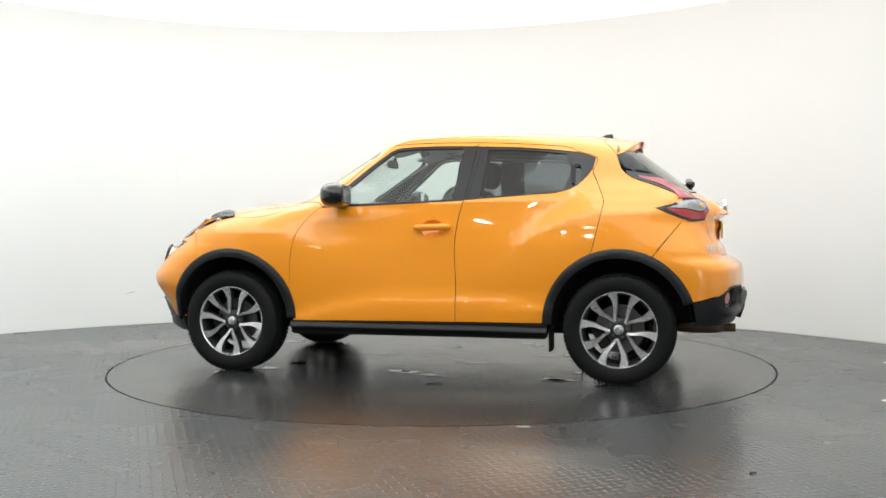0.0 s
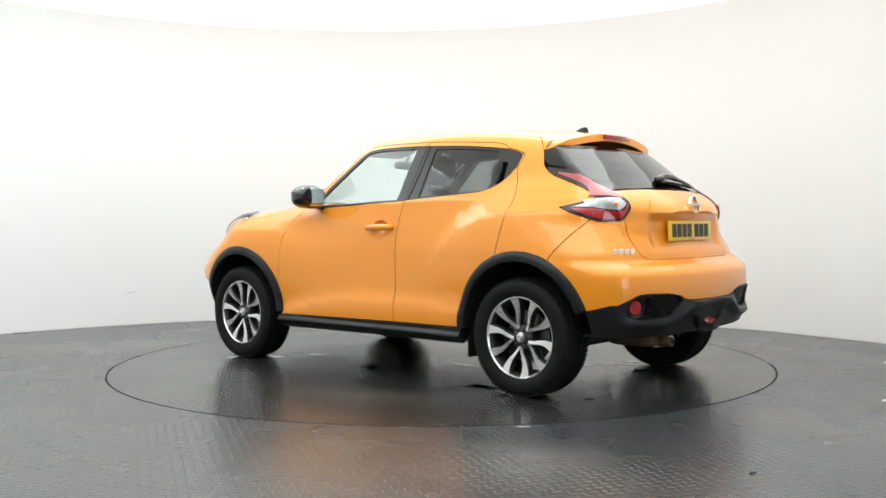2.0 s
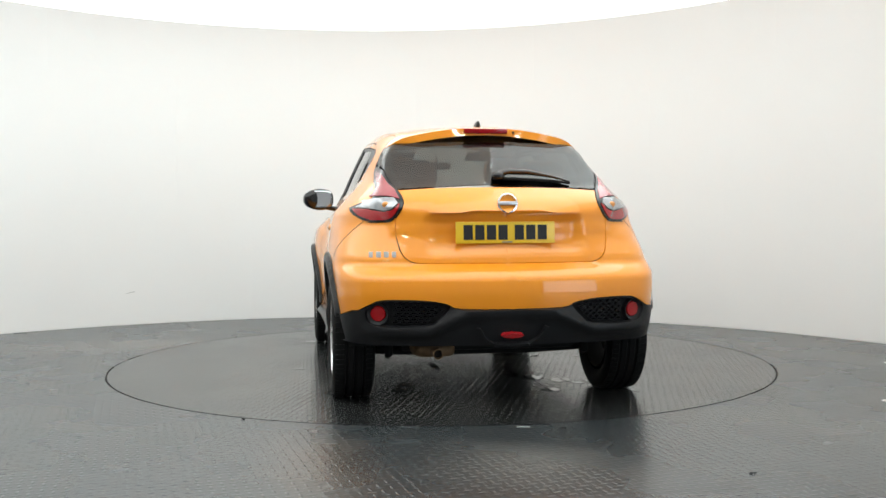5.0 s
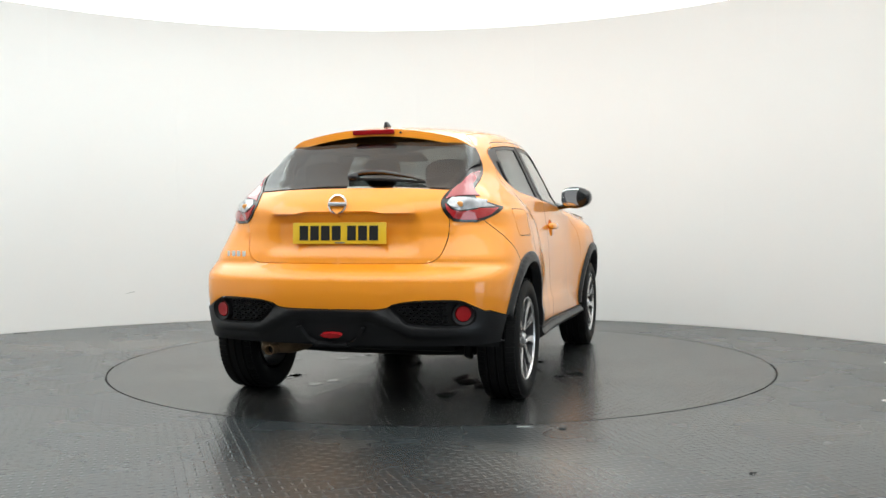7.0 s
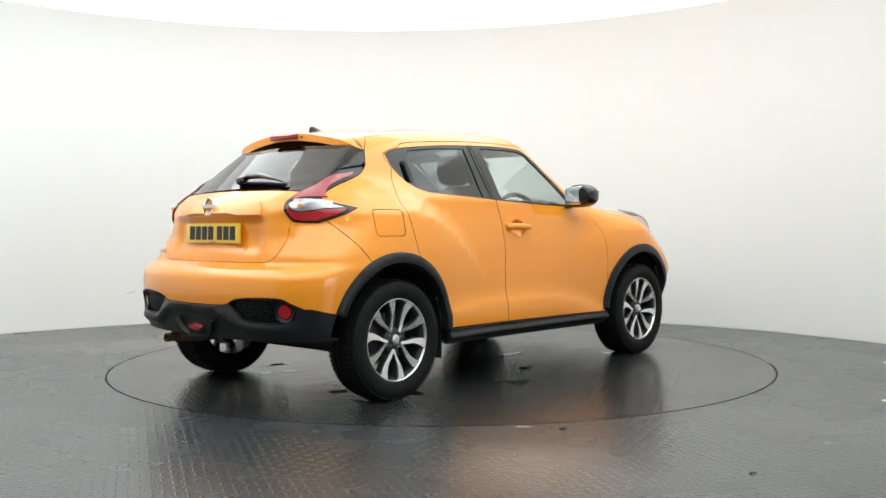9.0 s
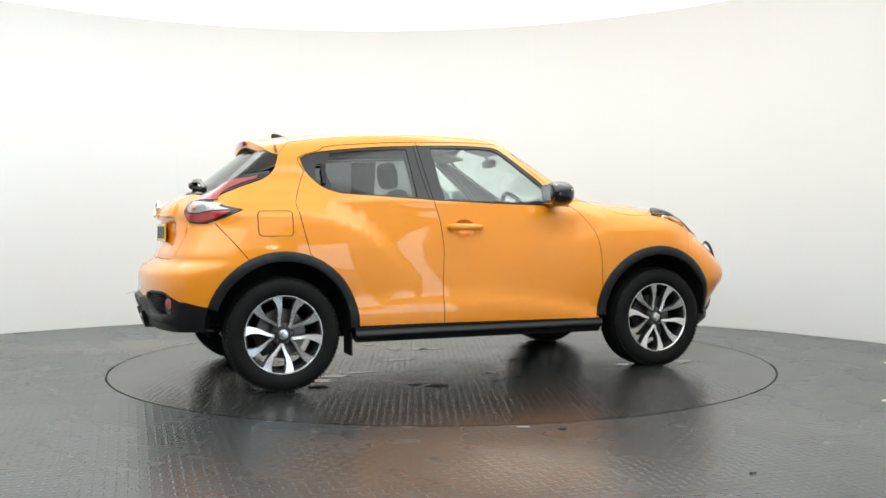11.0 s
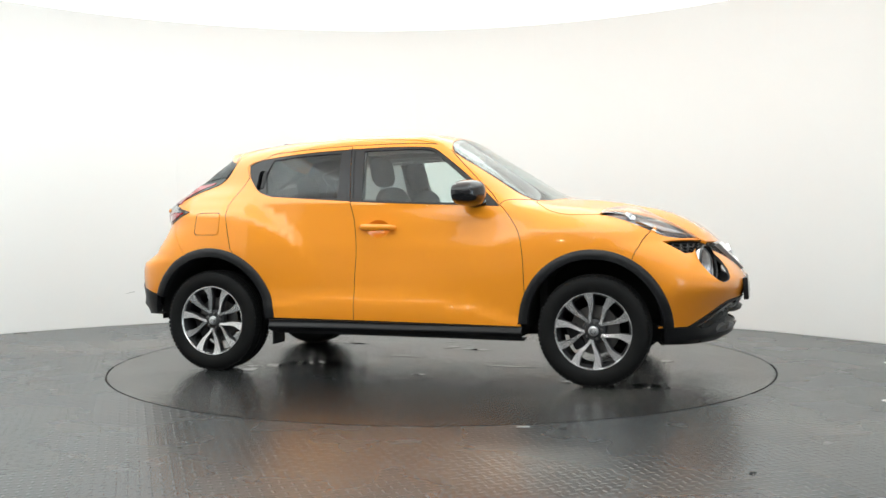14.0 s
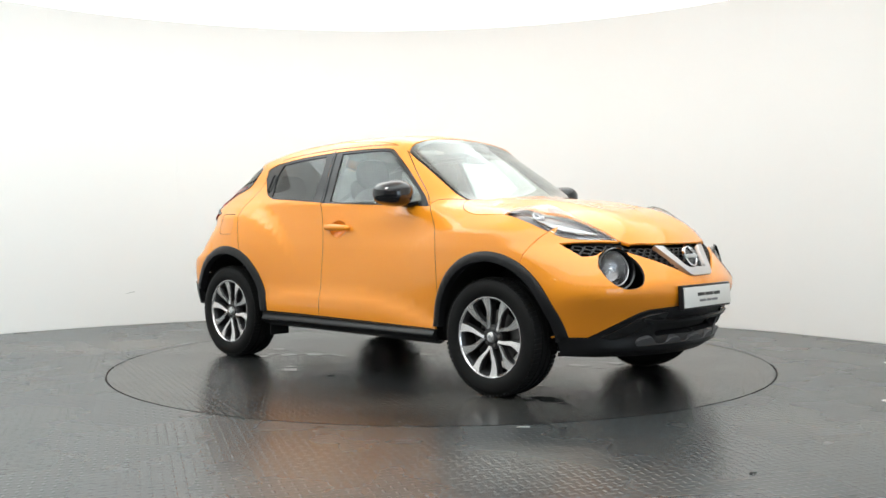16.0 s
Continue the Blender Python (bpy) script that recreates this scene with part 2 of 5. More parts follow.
ROOF_X, ROOF_Z = (-1.5, -1.3, -1.06, -0.66, -0.26, 0.1, 0.3, 0.41, 0.65, 0.86, 1.0, 1.2, 1.6), (1.478, 1.513, 1.543, 1.570, 1.581, 1.578, 1.542, 1.482, 1.338, 1.208, 1.125, 1.01, 0.7)
GLASS_X, GLASS_Z = (-2.6, -1.95, -1.70, -1.62, -1.33, -1.20, 1.5), (0.30, 0.93, 1.16, 1.222, 1.448, 1.56, 1.9)


def solid(x, y, z, spoiler=False):
    """Below nought inside the car's skin, above it outside; left and right are alike."""
    y = np.abs(y)
    # lower body: sides, bonnet and shoulder, nose, tail
    side = curve(z, (0.15, 0.3, 0.42, 0.55, 0.7, 0.8, 0.9, 1.0, 1.08, 1.25), (0.78, 0.802, 0.812, 0.819, 0.824, 0.822, 0.809, 0.791, 0.773, 0.70))
    side = side + 0.025 * curve(z - curve(x, (-0.85, -0.5, 0.0, 0.45, 0.8), (0.46, 0.49, 0.50, 0.46, 0.37)), (-0.35, -0.11, -0.03, 0.025, 0.07), (0.3, 1, 0.8, 0.2, 0)) * curve(np.abs(x), (0.78, 1.2), (1, 0))
    side = side + 0.066 * curve(x, (-2.0, -1.9, -1.75, -1.5, -1.3, -1.0, -0.78, -0.58, -0.40), (0.1, 0.18, 0.38, 0.83, 1, 0.84, 0.48, 0.13, 0)) * curve(z - curve(x, (-1.9, -1.4, -1.1, -0.78, -0.6, -0.45), (1.0, 1.035, 1.03, 0.92, 0.76, 0.6)), (-0.8, -0.45, -0.06, -0.01, 0.035, 0.11), (0.2, 0.85, 1, 0.97, 0.55, 0))
    side = side + 0.063 * curve(x, (0.40, 0.60, 0.82, 1.05, 1.3, 1.55, 1.75, 1.9), (0, 0.10, 0.44, 0.86, 1, 0.72, 0.35, 0.16)) * curve(z - curve(x, (0.5, 0.75, 1.0, 1.3, 1.7), (0.72, 0.88, 0.935, 0.945, 0.90)), (-0.7, -0.40, -0.08, -0.015, 0.04, 0.14), (0.2, 0.85, 1, 0.97, 0.58, 0))
    side = side + 0.005 * curve(z, (0.3, 0.5, 0.67, 0.72, 0.77), (0.6, 1, 1, 0.45, 0)) * curve(x, (-1.95, -1.75, -1.58), (1, 0.8, 0))
    side = side - 0.02 * bell(x, 0.45, 0.4) * bell(z, 1.0, 0.2) - 0.022 * bell(x, -0.05, 0.5) * bell(z, 0.78, 0.22)
    side = side - curve(x, (-1.9, -1.55, -1.2), (0.10, 0.055, 0)) * curve(z, (0.72, 1.0), (0, 1))
    top = curve(x, (-1.95, -1.86, -1.75, -1.62, -1.5, -1.2, -0.95, -0.3, 0.5, 0.9, 1.1, 1.34, 1.5, 1.66, 1.81, 1.95, 2.03), (1.02, 1.085, 1.14, 1.175, 1.195, 1.21, 1.18, 1.14, 1.115, 1.135, 1.125, 1.098, 1.07, 1.035, 0.985, 0.915, 0.86))
    top = top - 0.13 * y ** 2 * curve(x, (0.5, 1.0), (0, 1))
    nose = curve(z, (0.15, 0.25, 0.37, 0.45, 0.52, 0.58, 0.62, 0.67, 0.78, 0.87, 0.95, 1.03), (1.88, 1.975, 2.04, 2.07, 2.105, 2.122, 2.122, 2.095, 2.015, 1.960, 1.895, 1.79)) - curve(z, (0.3, 0.5, 0.6, 0.75, 0.86), (0.46, 0.36, 0.29, 0.32, 0.44)) * y ** 2 - 0.24 * y ** 4
    tail = curve(z, (0.25, 0.35, 0.5, 0.62, 0.695, 0.735, 0.77, 0.97, 1.07, 1.12, 1.18), (-1.87, -1.94, -1.985, -1.998, -1.99, -1.945, -1.888, -1.866, -1.872, -1.835, -1.72)) + (0.17 + 0.19 * curve(z, (0.80, 0.97), (0, 1))) * y ** 2 + 0.2 * y ** 6
    low = smax(smax(y - side, z - top, 0.12), smax(x - nose, tail - x, 0.02), 0.15)
    # cabin: leaning sides, roof, screens
    belt = curve(x, (-1.8, -1.4, -1.08, -0.7, -0.3, 0.2, 0.55, 0.8, 1.0), (0.60, 0.672, 0.725, 0.757, 0.765, 0.742, 0.705, 0.665, 0.62))
    rise = z - 1.1
    lean = belt - 0.40 * np.maximum(rise, -0.9 * rise) - 0.15 * rise ** 2
    roof = curve(x + 0.3 * y ** 2 * curve(x, (0.0, 0.4), (0, 1)), ROOF_X, ROOF_Z) - curve(x, (-1.4, -1.25, -0.9, -0.4), (0.31, 0.27, 0.18, 0.13)) * y ** 2
    cabin = smax(y - lean, z - roof, 0.10)
    if not spoiler:
        back = curve(x - 0.22 * y ** 2, GLASS_X, GLASS_Z) - 0.05 * y ** 2
        cabin = smax(cabin, (z - back) * 0.8, 0.02)
    else:
        cabin = smax(cabin, -1.6 - x, 0.02)
    cabin = np.maximum(cabin, np.maximum(0.95 - z, tail + 0.004 - x))
    return smin(low, cabin, 0.06)


def march(p, d, near, far, **kw):
    """Where rays from p along d leave the solid, between the two distances."""
    a, b = np.full(len(p), near, float), np.full(len(p), far, float)
    for _ in range(27):
        m = (a + b) / 2
        q = p + d * m[:, None]
        inside = solid(q[:, 0], q[:, 1], q[:, 2], **kw) < 0
        a, b = np.where(inside, m, a), np.where(inside, b, m)
    return p + d * ((a + b) / 2)[:, None]


def normals(q, **kw):
    e, n = 1e-3, []
    for i in range(3):
        s = np.zeros(3)
        s[i] = e
        n.append(solid(*(q + s).T, **kw) - solid(*(q - s).T, **kw))
    n = np.stack(n, 1)
    return n / np.linalg.norm(n, axis=1)[:, None]


# ---- panels cut from the skin ----
from mathutils.geometry import delaunay_2d_cdt

SPINE, WRAP = 1.2, 0.75


def around(q):
    """The flat place (s, z) of points on the left skin: along the side, and round nose and tail."""
    q = np.asarray(q, float).reshape(-1, 3)
    over = np.maximum(np.abs(q[:, 0]) - SPINE, 0)
    s = np.where(over > 0, np.sign(q[:, 0]) * (SPINE + WRAP * np.arctan2(over, np.maximum(q[:, 1], 0))), q[:, 0])
    return np.stack([s, q[:, 2]], 1)


def bend(pts, step=0.02):
    """A smooth open line through points of any dimension."""
    p = np.asarray(pts, float)
    if len(p) == 2:
        n = max(2, int(np.linalg.norm(p[1] - p[0]) / step) + 1)
        return p[0] + (p[1] - p[0]) * np.linspace(0, 1, n)[:, None]
    p = np.vstack([2 * p[0] - p[1], p, 2 * p[-1] - p[-2]])
    out = []
    for i in range(1, len(p) - 2):
        n = max(2, int(np.linalg.norm(p[i + 1] - p[i]) / step) + 1)
        t = np.linspace(0, 1, n, endpoint=False)[:, None]
        a, b, c, d = p[i - 1:i + 3]
        out.append(0.5 * (2 * b + (c - a) * t + (2 * a - 5 * b + 4 * c - d) * t ** 2 + (3 * b - a - 3 * c + d) * t ** 3))
    out.append(p[-2:-1])
    return np.vstack(out)


def S(*pts):
    """Side view (x, z)."""
    return side_at(bend(pts))


def side_at(p):
    return around(march(np.stack([p[:, 0], 0 * p[:, 0], p[:, 1]], 1), np.array([[0, 1.0, 0]]), 0.02, 1.2))


def R(*pts):
    """Rear view (y, z)."""
    return rear_at(bend(pts))


def rear_at(p):
    return around(march(np.stack([0 * p[:, 0] - 1.2, p[:, 0], p[:, 1]], 1), np.array([[-1.0, 0, 0]]), 0.02, 1.2))


def N(*pts):
    """Nose view (y, z)."""
    return nose_at(bend(pts))


def nose_at(p):
    return around(march(np.stack([0 * p[:, 0] + 1.2, p[:, 0], p[:, 1]], 1), np.array([[1.0, 0, 0]]), 0.02, 1.2))


def P(*pts):
    """Places (x, y, z) near the skin."""
    return around(bend(pts))


def T(*pts):
    """Top view (x, y), as places on the skin round the side."""
    p = bend(pts)
    q = march(np.stack([p[:, 0], p[:, 1], 0 * p[:, 0] + 0.7], 1), np.array([[0, 0, 1.0]]), 0.02, 1.2)
    return around(q)


def X(*pts):
    """Top view (x, y), for panels of the top."""
    return bend(pts)


def arc(cx, cz, r, a0, a1, n=40):
    a = np.radians(np.linspace(a0, a1, n))
    return S(*[(cx + r * math.cos(t), cz + r * math.sin(t)) for t in a])


def inside(pts, poly):
    x, y = pts[:, 0], pts[:, 1]
    hit = np.zeros(len(pts), bool)
    for (x0, y0), (x1, y1) in zip(poly, np.roll(poly, -1, 0)):
        cross = (y0 > y) != (y1 > y)
        hit ^= cross & (x < (x1 - x0) * (y - y0) / (y1 - y0 + 1e-15) + x0)
    return hit


def shrink(poly, gap, keep):
    """Draws an outline in by the gap, but not along the car's middle line."""
    area = 0.5 * np.sum(poly[:, 0] * np.roll(poly[:, 1], -1) - poly[:, 1] * np.roll(poly[:, 0], -1))
    if area < 0:
        poly = poly[::-1]
    e = np.roll(poly, -1, 0) - poly
    e /= np.linalg.norm(e, axis=1)[:, None] + 1e-12
    n = np.stack([-e[:, 1], e[:, 0]], 1)
    m = n + np.roll(n, 1, 0)
    m /= np.maximum(np.linalg.norm(m, axis=1)[:, None], 0.5)
    move = m * gap
    fixed = keep(poly)
    move[fixed] = 0
    return poly + move


def lift(flat, top, offset, spoiler):
    if top:
        o = np.stack([flat[:, 0], flat[:, 1], 0 * flat[:, 0] + 0.7], 1)
        d = np.array([[0, 0, 1.0]])
    else:
        s = flat[:, 0]
        a = np.clip((np.abs(s) - SPINE) / WRAP, 0, math.pi / 2)
        o = np.stack([np.clip(s, -SPINE, SPINE), 0 * s, flat[:, 1]], 1)
        d = np.stack([np.sign(s) * np.sin(a), np.cos(a), 0 * s], 1)
    q = march(o, d, 0.02, 1.3, spoiler=spoiler)
    n = normals(q, spoiler=spoiler)
    return q + n * (offset(q)[:, None] if callable(offset) else offset), n


def skin_mesh(name, outline, mat, holes=(), offset=0.0, gap=0.002, depth=0.014, top=False, spoiler=False, sides=(1,), step=0.035):
    """A panel of real thickness that follows the skin inside an outline; sides (1, -1) joins both halves."""
    outline = np.vstack(outline) if isinstance(outline, (list, tuple)) else outline
    keepers = np.r_[True, np.linalg.norm(np.diff(outline, axis=0), axis=1) > 1e-4]
    outline = outline[keepers]
    if np.linalg.norm(outline[0] - outline[-1]) < 1e-4:
        outline = outline[:-1]
    half = math.pi / 2 * WRAP + SPINE
    mid = (lambda p: np.abs(p[:, 1]) < 1e-3) if top else (lambda p: np.abs(np.abs(p[:, 0]) - half) < 2e-3)
    poly = shrink(outline, gap, mid)
    rims = [poly] + [shrink(h, -gap, lambda p: np.zeros(len(p), bool)) for h in holes]
    lo, hi = poly.min(0), poly.max(0)
    gx, gy = np.meshgrid(np.arange(lo[0], hi[0], step), np.arange(lo[1], hi[1], step))
    gx = gx + (np.arange(gx.shape[0])[:, None] % 2) * step / 2
    grid = np.stack([gx.ravel(), gy.ravel()], 1)
    ok = inside(grid, poly)
    for h in rims[1:]:
        ok &= ~inside(grid, h)
    rim_pts = np.vstack(rims)
    grid = grid[ok]
    if len(grid):
        near = np.min(np.linalg.norm(grid[:, None] - rim_pts[None], axis=2), axis=1)
        grid = grid[near > 0.4 * step]
    pts = np.vstack([rim_pts, grid])
    edges, start = [], 0
    for r in rims:
        edges += [(start + i, start + (i + 1) % len(r)) for i in range(len(r))]
        start += len(r)
    v, _, f, *_ = delaunay_2d_cdt([Vector(p) for p in pts], edges, [], 0, 1e-6)
    v = np.array([tuple(p) for p in v])
    f = np.array([list(t) for t in f])
    mids = v[f].mean(1)
    ok = inside(mids, poly)
    for h in rims[1:]:
        ok &= ~inside(mids, h)
    f = f[ok]
    a, b, c = v[f[:, 0]], v[f[:, 1]], v[f[:, 2]]
    turn = (b[:, 0] - a[:, 0]) * (c[:, 1] - a[:, 1]) - (b[:, 1] - a[:, 1]) * (c[:, 0] - a[:, 0])
    f = np.where((turn < 0)[:, None], f[:, ::-1], f)
    if not top:
        f = f[:, ::-1]
    q, n = lift(v, top, offset, spoiler)
    count = {}
    for t in f:
        for i in range(3):
            count[(t[i], t[(i + 1) % 3])] = 1
    border = [(i, j) for (i, j) in count if (j, i) not in count and not (mid(v[[i]])[0] and mid(v[[j]])[0])]
    if callable(offset):  # relief shades by its own slopes
        cut = np.cross(q[f[:, 1]] - q[f[:, 0]], q[f[:, 2]] - q[f[:, 0]])
        slopes = np.zeros_like(q)
        for i in range(3):
            np.add.at(slopes, f[:, i], cut)
        slopes *= np.sign(np.sum(slopes * n, axis=1))[:, None]
        slopes[np.abs(q[:, 1]) < 2e-4, 1] = 0
        long = np.linalg.norm(slopes, axis=1)[:, None]
        shade = np.where(long > 1e-9, slopes / np.maximum(long, 1e-9), n)
    else:
        shade = n
    verts, faces, nor, inner = [], [], [], []
    on_mid = np.abs(q[:, 1]) < 2e-4
    for sgn in sides:
        flip = np.array([1, sgn, 1])
        qq, nn, sh = q * flip, n * flip, shade * flip
        back = qq - nn * depth
        m = len(qq)
        base = len(verts)
        if base:  # the second half shares the middle line
            ids = np.where(on_mid, np.arange(m), -1)
            fresh = np.flatnonzero(~on_mid)
            ids[fresh] = base + np.arange(len(fresh))
            ids_b = np.where(on_mid, m + np.arange(m), -1)
            ids_b[fresh] = base + len(fresh) + np.arange(len(fresh))
            verts += list(qq[fresh]) + list(back[fresh])
        else:
            ids, ids_b = np.arange(m), m + np.arange(m)
            verts += list(qq) + list(back)
        ff = f if sgn > 0 else f[:, ::-1]
        for t in ff:
            faces.append(tuple(ids[t]))
            nor += list(sh[t])
        inner += [0] * len(ff)
        for t in ff[:, ::-1]:
            faces.append(tuple(ids_b[t]))
            nor += list(-nn[t])
        inner += [1] * len(ff)
        for i, j in border:
            if sgn < 0:
                i, j = j, i
            out = np.cross(qq[j] - qq[i], nn[i])
            out /= np.linalg.norm(out) + 1e-12
            faces.append((ids[i], ids_b[i], ids_b[j], ids[j]))
            nor += [out + 0.25 * nn[i]] * 4
            inner.append(1 if i >= len(poly) or "door" in name or name == "body_side" else 0)
    me = mesh_of(name, verts, faces, mat, True, nor)
    if mat is PAINT and name not in ("handle_ledge", "roof_spoiler"):  # unpainted trim on the inside; dark door and body-side edges for shade in the gaps
        me.materials.append(CABIN)
        me.polygons.foreach_set("material_index", inner)
    return me


def panel(name, outline, mat, parent, label="", pair=False, **kw):
    """One panel, a joined pair across the middle (sides=(1, -1)), or with pair=True a left and a right one."""
    made = []
    for sgn in ((1, -1) if pair else (None,)):
        if sgn:
            kw["sides"] = (sgn,)
        made.append(child(name, skin_mesh(name, outline, mat, **kw), parent if not isinstance(parent, (list, tuple)) else parent[0 if sgn == 1 else 1], label))
    return made if pair else made[0]


# ---- the car ----
car = tagged(new("car"), "bright yellow compact crossover with black plastic cladding, on the turntable", "car")
AF, AR, AZ, AR_CUT = 1.265, -1.262, 0.36, 0.43


def door_lines():
    """Outlines shared by doors, wings and body side."""
    d = {}
    d["split_low"] = S((-0.26, 0.355), (-0.26, 0.60), (-0.25, 0.81), (-0.27, 0.99), (-0.305, 1.115))
    d["split_high"] = S((-0.305, 1.115), (-0.335, 1.3), (-0.36, 1.484))
    d["front_edge"] = S((0.80, 0.345), (0.855, 0.45), (0.85, 0.59), (0.84, 0.77), (0.81, 0.91), (0.735, 1.02), (0.66, 1.095))
    d["a_pillar"] = S((0.66, 1.095), (0.60, 1.165), (0.44, 1.315), (0.29, 1.455), (0.20, 1.482), (0.0, 1.490), (-0.36, 1.484))
    d["rear_top"] = S((-0.36, 1.484), (-0.6, 1.472), (-0.92, 1.445), (-0.985, 1.415))
    d["tip"] = S((-0.985, 1.415), (-1.06, 1.395), (-1.115, 1.37), (-1.115, 1.34), (-1.09, 1.285))
    d["rear_edge"] = S((-1.09, 1.285), (-1.13, 1.20), (-1.17, 1.10), (-1.165, 1.04), (-1.11, 0.80))
    d["arch_front_of_rear"] = arc(AR, AZ, AR_CUT + 0.015, 66, 0, 30)
    return d


D = door_lines()
rear_door_out = [D["split_low"], D["split_high"], D["rear_top"], D["tip"], D["rear_edge"], D["arch_front_of_rear"], S((-0.81, 0.36), (-0.26, 0.355))]
front_door_out = [D["split_low"], D["split_high"], D["a_pillar"][::-1], D["front_edge"][::-1], S((0.80, 0.345), (-0.26, 0.355))]
# the black window bands and their panes
front_band = np.vstack([S((-0.305, 1.112), (-0.34, 1.3), (-0.352, 1.458)), S((-0.352, 1.458), (-0.1, 1.465), (0.10, 1.463), (0.20, 1.452), (0.27, 1.41)), S((0.27, 1.41), (0.43, 1.285), (0.58, 1.155), (0.67, 1.075)), S((0.67, 1.075), (0.48, 1.082), (0.1, 1.095), (-0.305, 1.112))])
rear_band = np.vstack([S((-0.309, 1.115), (-0.344, 1.3), (-0.357, 1.457)), S((-0.357, 1.457), (-0.65, 1.442), (-0.95, 1.412), (-1.06, 1.388), (-1.105, 1.367)), S((-1.105, 1.367), (-1.085, 1.295), (-1.03, 1.225), (-0.97, 1.18), (-0.88, 1.152)), S((-0.88, 1.152), (-0.6, 1.134), (-0.309, 1.115))])
front_pane = np.vstack([S((-0.225, 1.122), (-0.265, 1.445)), S((-0.265, 1.445), (0.0, 1.45), (0.12, 1.448), (0.195, 1.438), (0.25, 1.40)), S((0.25, 1.40), (0.41, 1.27), (0.555, 1.145), (0.585, 1.095)), S((0.585, 1.095), (0.4, 1.1), (-0.225, 1.122))])
rear_pane = np.vstack([S((-0.405, 1.133), (-0.43, 1.435)), S((-0.43, 1.435), (-0.70, 1.422), (-0.925, 1.398)), S((-0.925, 1.398), (-0.955, 1.30), (-0.925, 1.175)), S((-0.925, 1.175), (-0.85, 1.158), (-0.405, 1.133))])


def ring(cy, cz, rx, rz, face, n=28, lean=0.0):
    a = np.linspace(0, 2 * math.pi, n, endpoint=False)
    pts = [(cy + rx * math.cos(t) + lean * rz * math.sin(t), cz + rz * math.sin(t)) for t in a]
    return face(np.array(pts))


def rounded(x0, x1, z0, z1, r, face=side_at, n=6):
    pts = []
    for cx, cz, a0 in ((x1 - r, z1 - r, 0), (x0 + r, z1 - r, 90), (x0 + r, z0 + r, 180), (x1 - r, z0 + r, 270)):
        pts += [(cx + r * math.cos(radians(a0 + 90 * k / n)), cz + r * math.sin(radians(a0 + 90 * k / n))) for k in range(n + 1)]
    return face(np.array(pts))


front_doors = panel("front_door", front_door_out, PAINT, car, pair=True, holes=[shrink(front_band, -0.0, lambda p: np.zeros(len(p), bool)), ring(-0.105, 0.935, 0.075, 0.055, side_at)])
rear_doors = panel("rear_door", rear_door_out, PAINT, car, pair=True, holes=[rear_band])
panel("window_surround", [front_band], TRIM, front_doors, "satin black window surround", pair=True, holes=[front_pane], offset=-0.003, gap=0.0015)
panel("window_surround", [rear_band], TRIM, rear_doors, "satin black window surround with hidden handle", pair=True, holes=[rear_pane, rounded(-1.02, -0.965, 1.20, 1.33, 0.02)], offset=-0.003, gap=0.0015)
panel("handle_recess", [rounded(-1.02, -0.965, 1.20, 1.33, 0.02)], GLOSS, rear_doors, pair=True, offset=-0.03, gap=-0.004)
panel("handle", [S((-0.985, 1.21), (-0.965, 1.21)), S((-0.965, 1.21), (-0.955, 1.32)), S((-0.955, 1.32), (-0.985, 1.32), (-0.985, 1.21))], PLASTIC, rear_doors, pair=True, offset=0.002, gap=0.001)
panel("pillar_cover", [S((-0.285, 1.113), (-0.3025, 1.113)), S((-0.3025, 1.113), (-0.3325, 1.3), (-0.355, 1.462)), S((-0.355, 1.462), (-0.335, 1.462)), S((-0.335, 1.462), (-0.315, 1.3), (-0.285, 1.113))], TRIM, front_doors, pair=True, offset=0.0015, gap=0.0, depth=0.004)
panel("pillar_cover", [S((-0.3075, 1.116), (-0.325, 1.118)), S((-0.325, 1.118), (-0.36, 1.3), (-0.378, 1.459)), S((-0.378, 1.459), (-0.3595, 1.461)), S((-0.3595, 1.461), (-0.3375, 1.3), (-0.3075, 1.116))], TRIM, rear_doors, pair=True, offset=0.0015, gap=0.0, depth=0.004)
for glass in panel("window_pane", [front_pane], GLASS, front_doors, "clear side window", pair=True, offset=-0.009, gap=-0.004, depth=0.004) + panel("window_pane", [rear_pane], PRIVACY, rear_doors, "dark privacy glass", pair=True, offset=-0.009, gap=-0.004, depth=0.004):
    glass.visible_shadow = False
panel("handle_recess", [ring(-0.105, 0.935, 0.075, 0.055, side_at)], PAINT, front_doors, pair=True, offset=lambda q: -0.04 * np.clip(1 - ((q[:, 0] + 0.105) / 0.077) ** 2 - ((q[:, 2] - 0.935) / 0.057) ** 2, 0, 1), gap=-0.003, step=0.012)

# wings, body sides, bumpers
seam_tail = S((-1.479, 0.79), (-1.56, 0.89), (-1.636, 0.985))
lamp_low = np.vstack([S((-1.475, 1.053), (-1.56, 1.016), (-1.636, 0.985), (-1.67, 0.977)), R((0.70, 0.973), (0.62, 0.974), (0.58, 0.98), (0.563, 0.996))])
lamp_in = np.vstack([R((0.563, 0.996), (0.53, 1.04), (0.518, 1.085), (0.536, 1.143)), T((-1.655, 0.54), (-1.55, 0.578), (-1.45, 0.594), (-1.29, 0.612))])
lamp_up = np.vstack([S((-1.29, 1.268), (-1.34, 1.236), (-1.48, 1.185), (-1.58, 1.142), (-1.632, 1.10), (-1.60, 1.083), (-1.475, 1.053))])
i_cut = int(np.argmin(np.linalg.norm(lamp_low - seam_tail[-1], axis=1)))
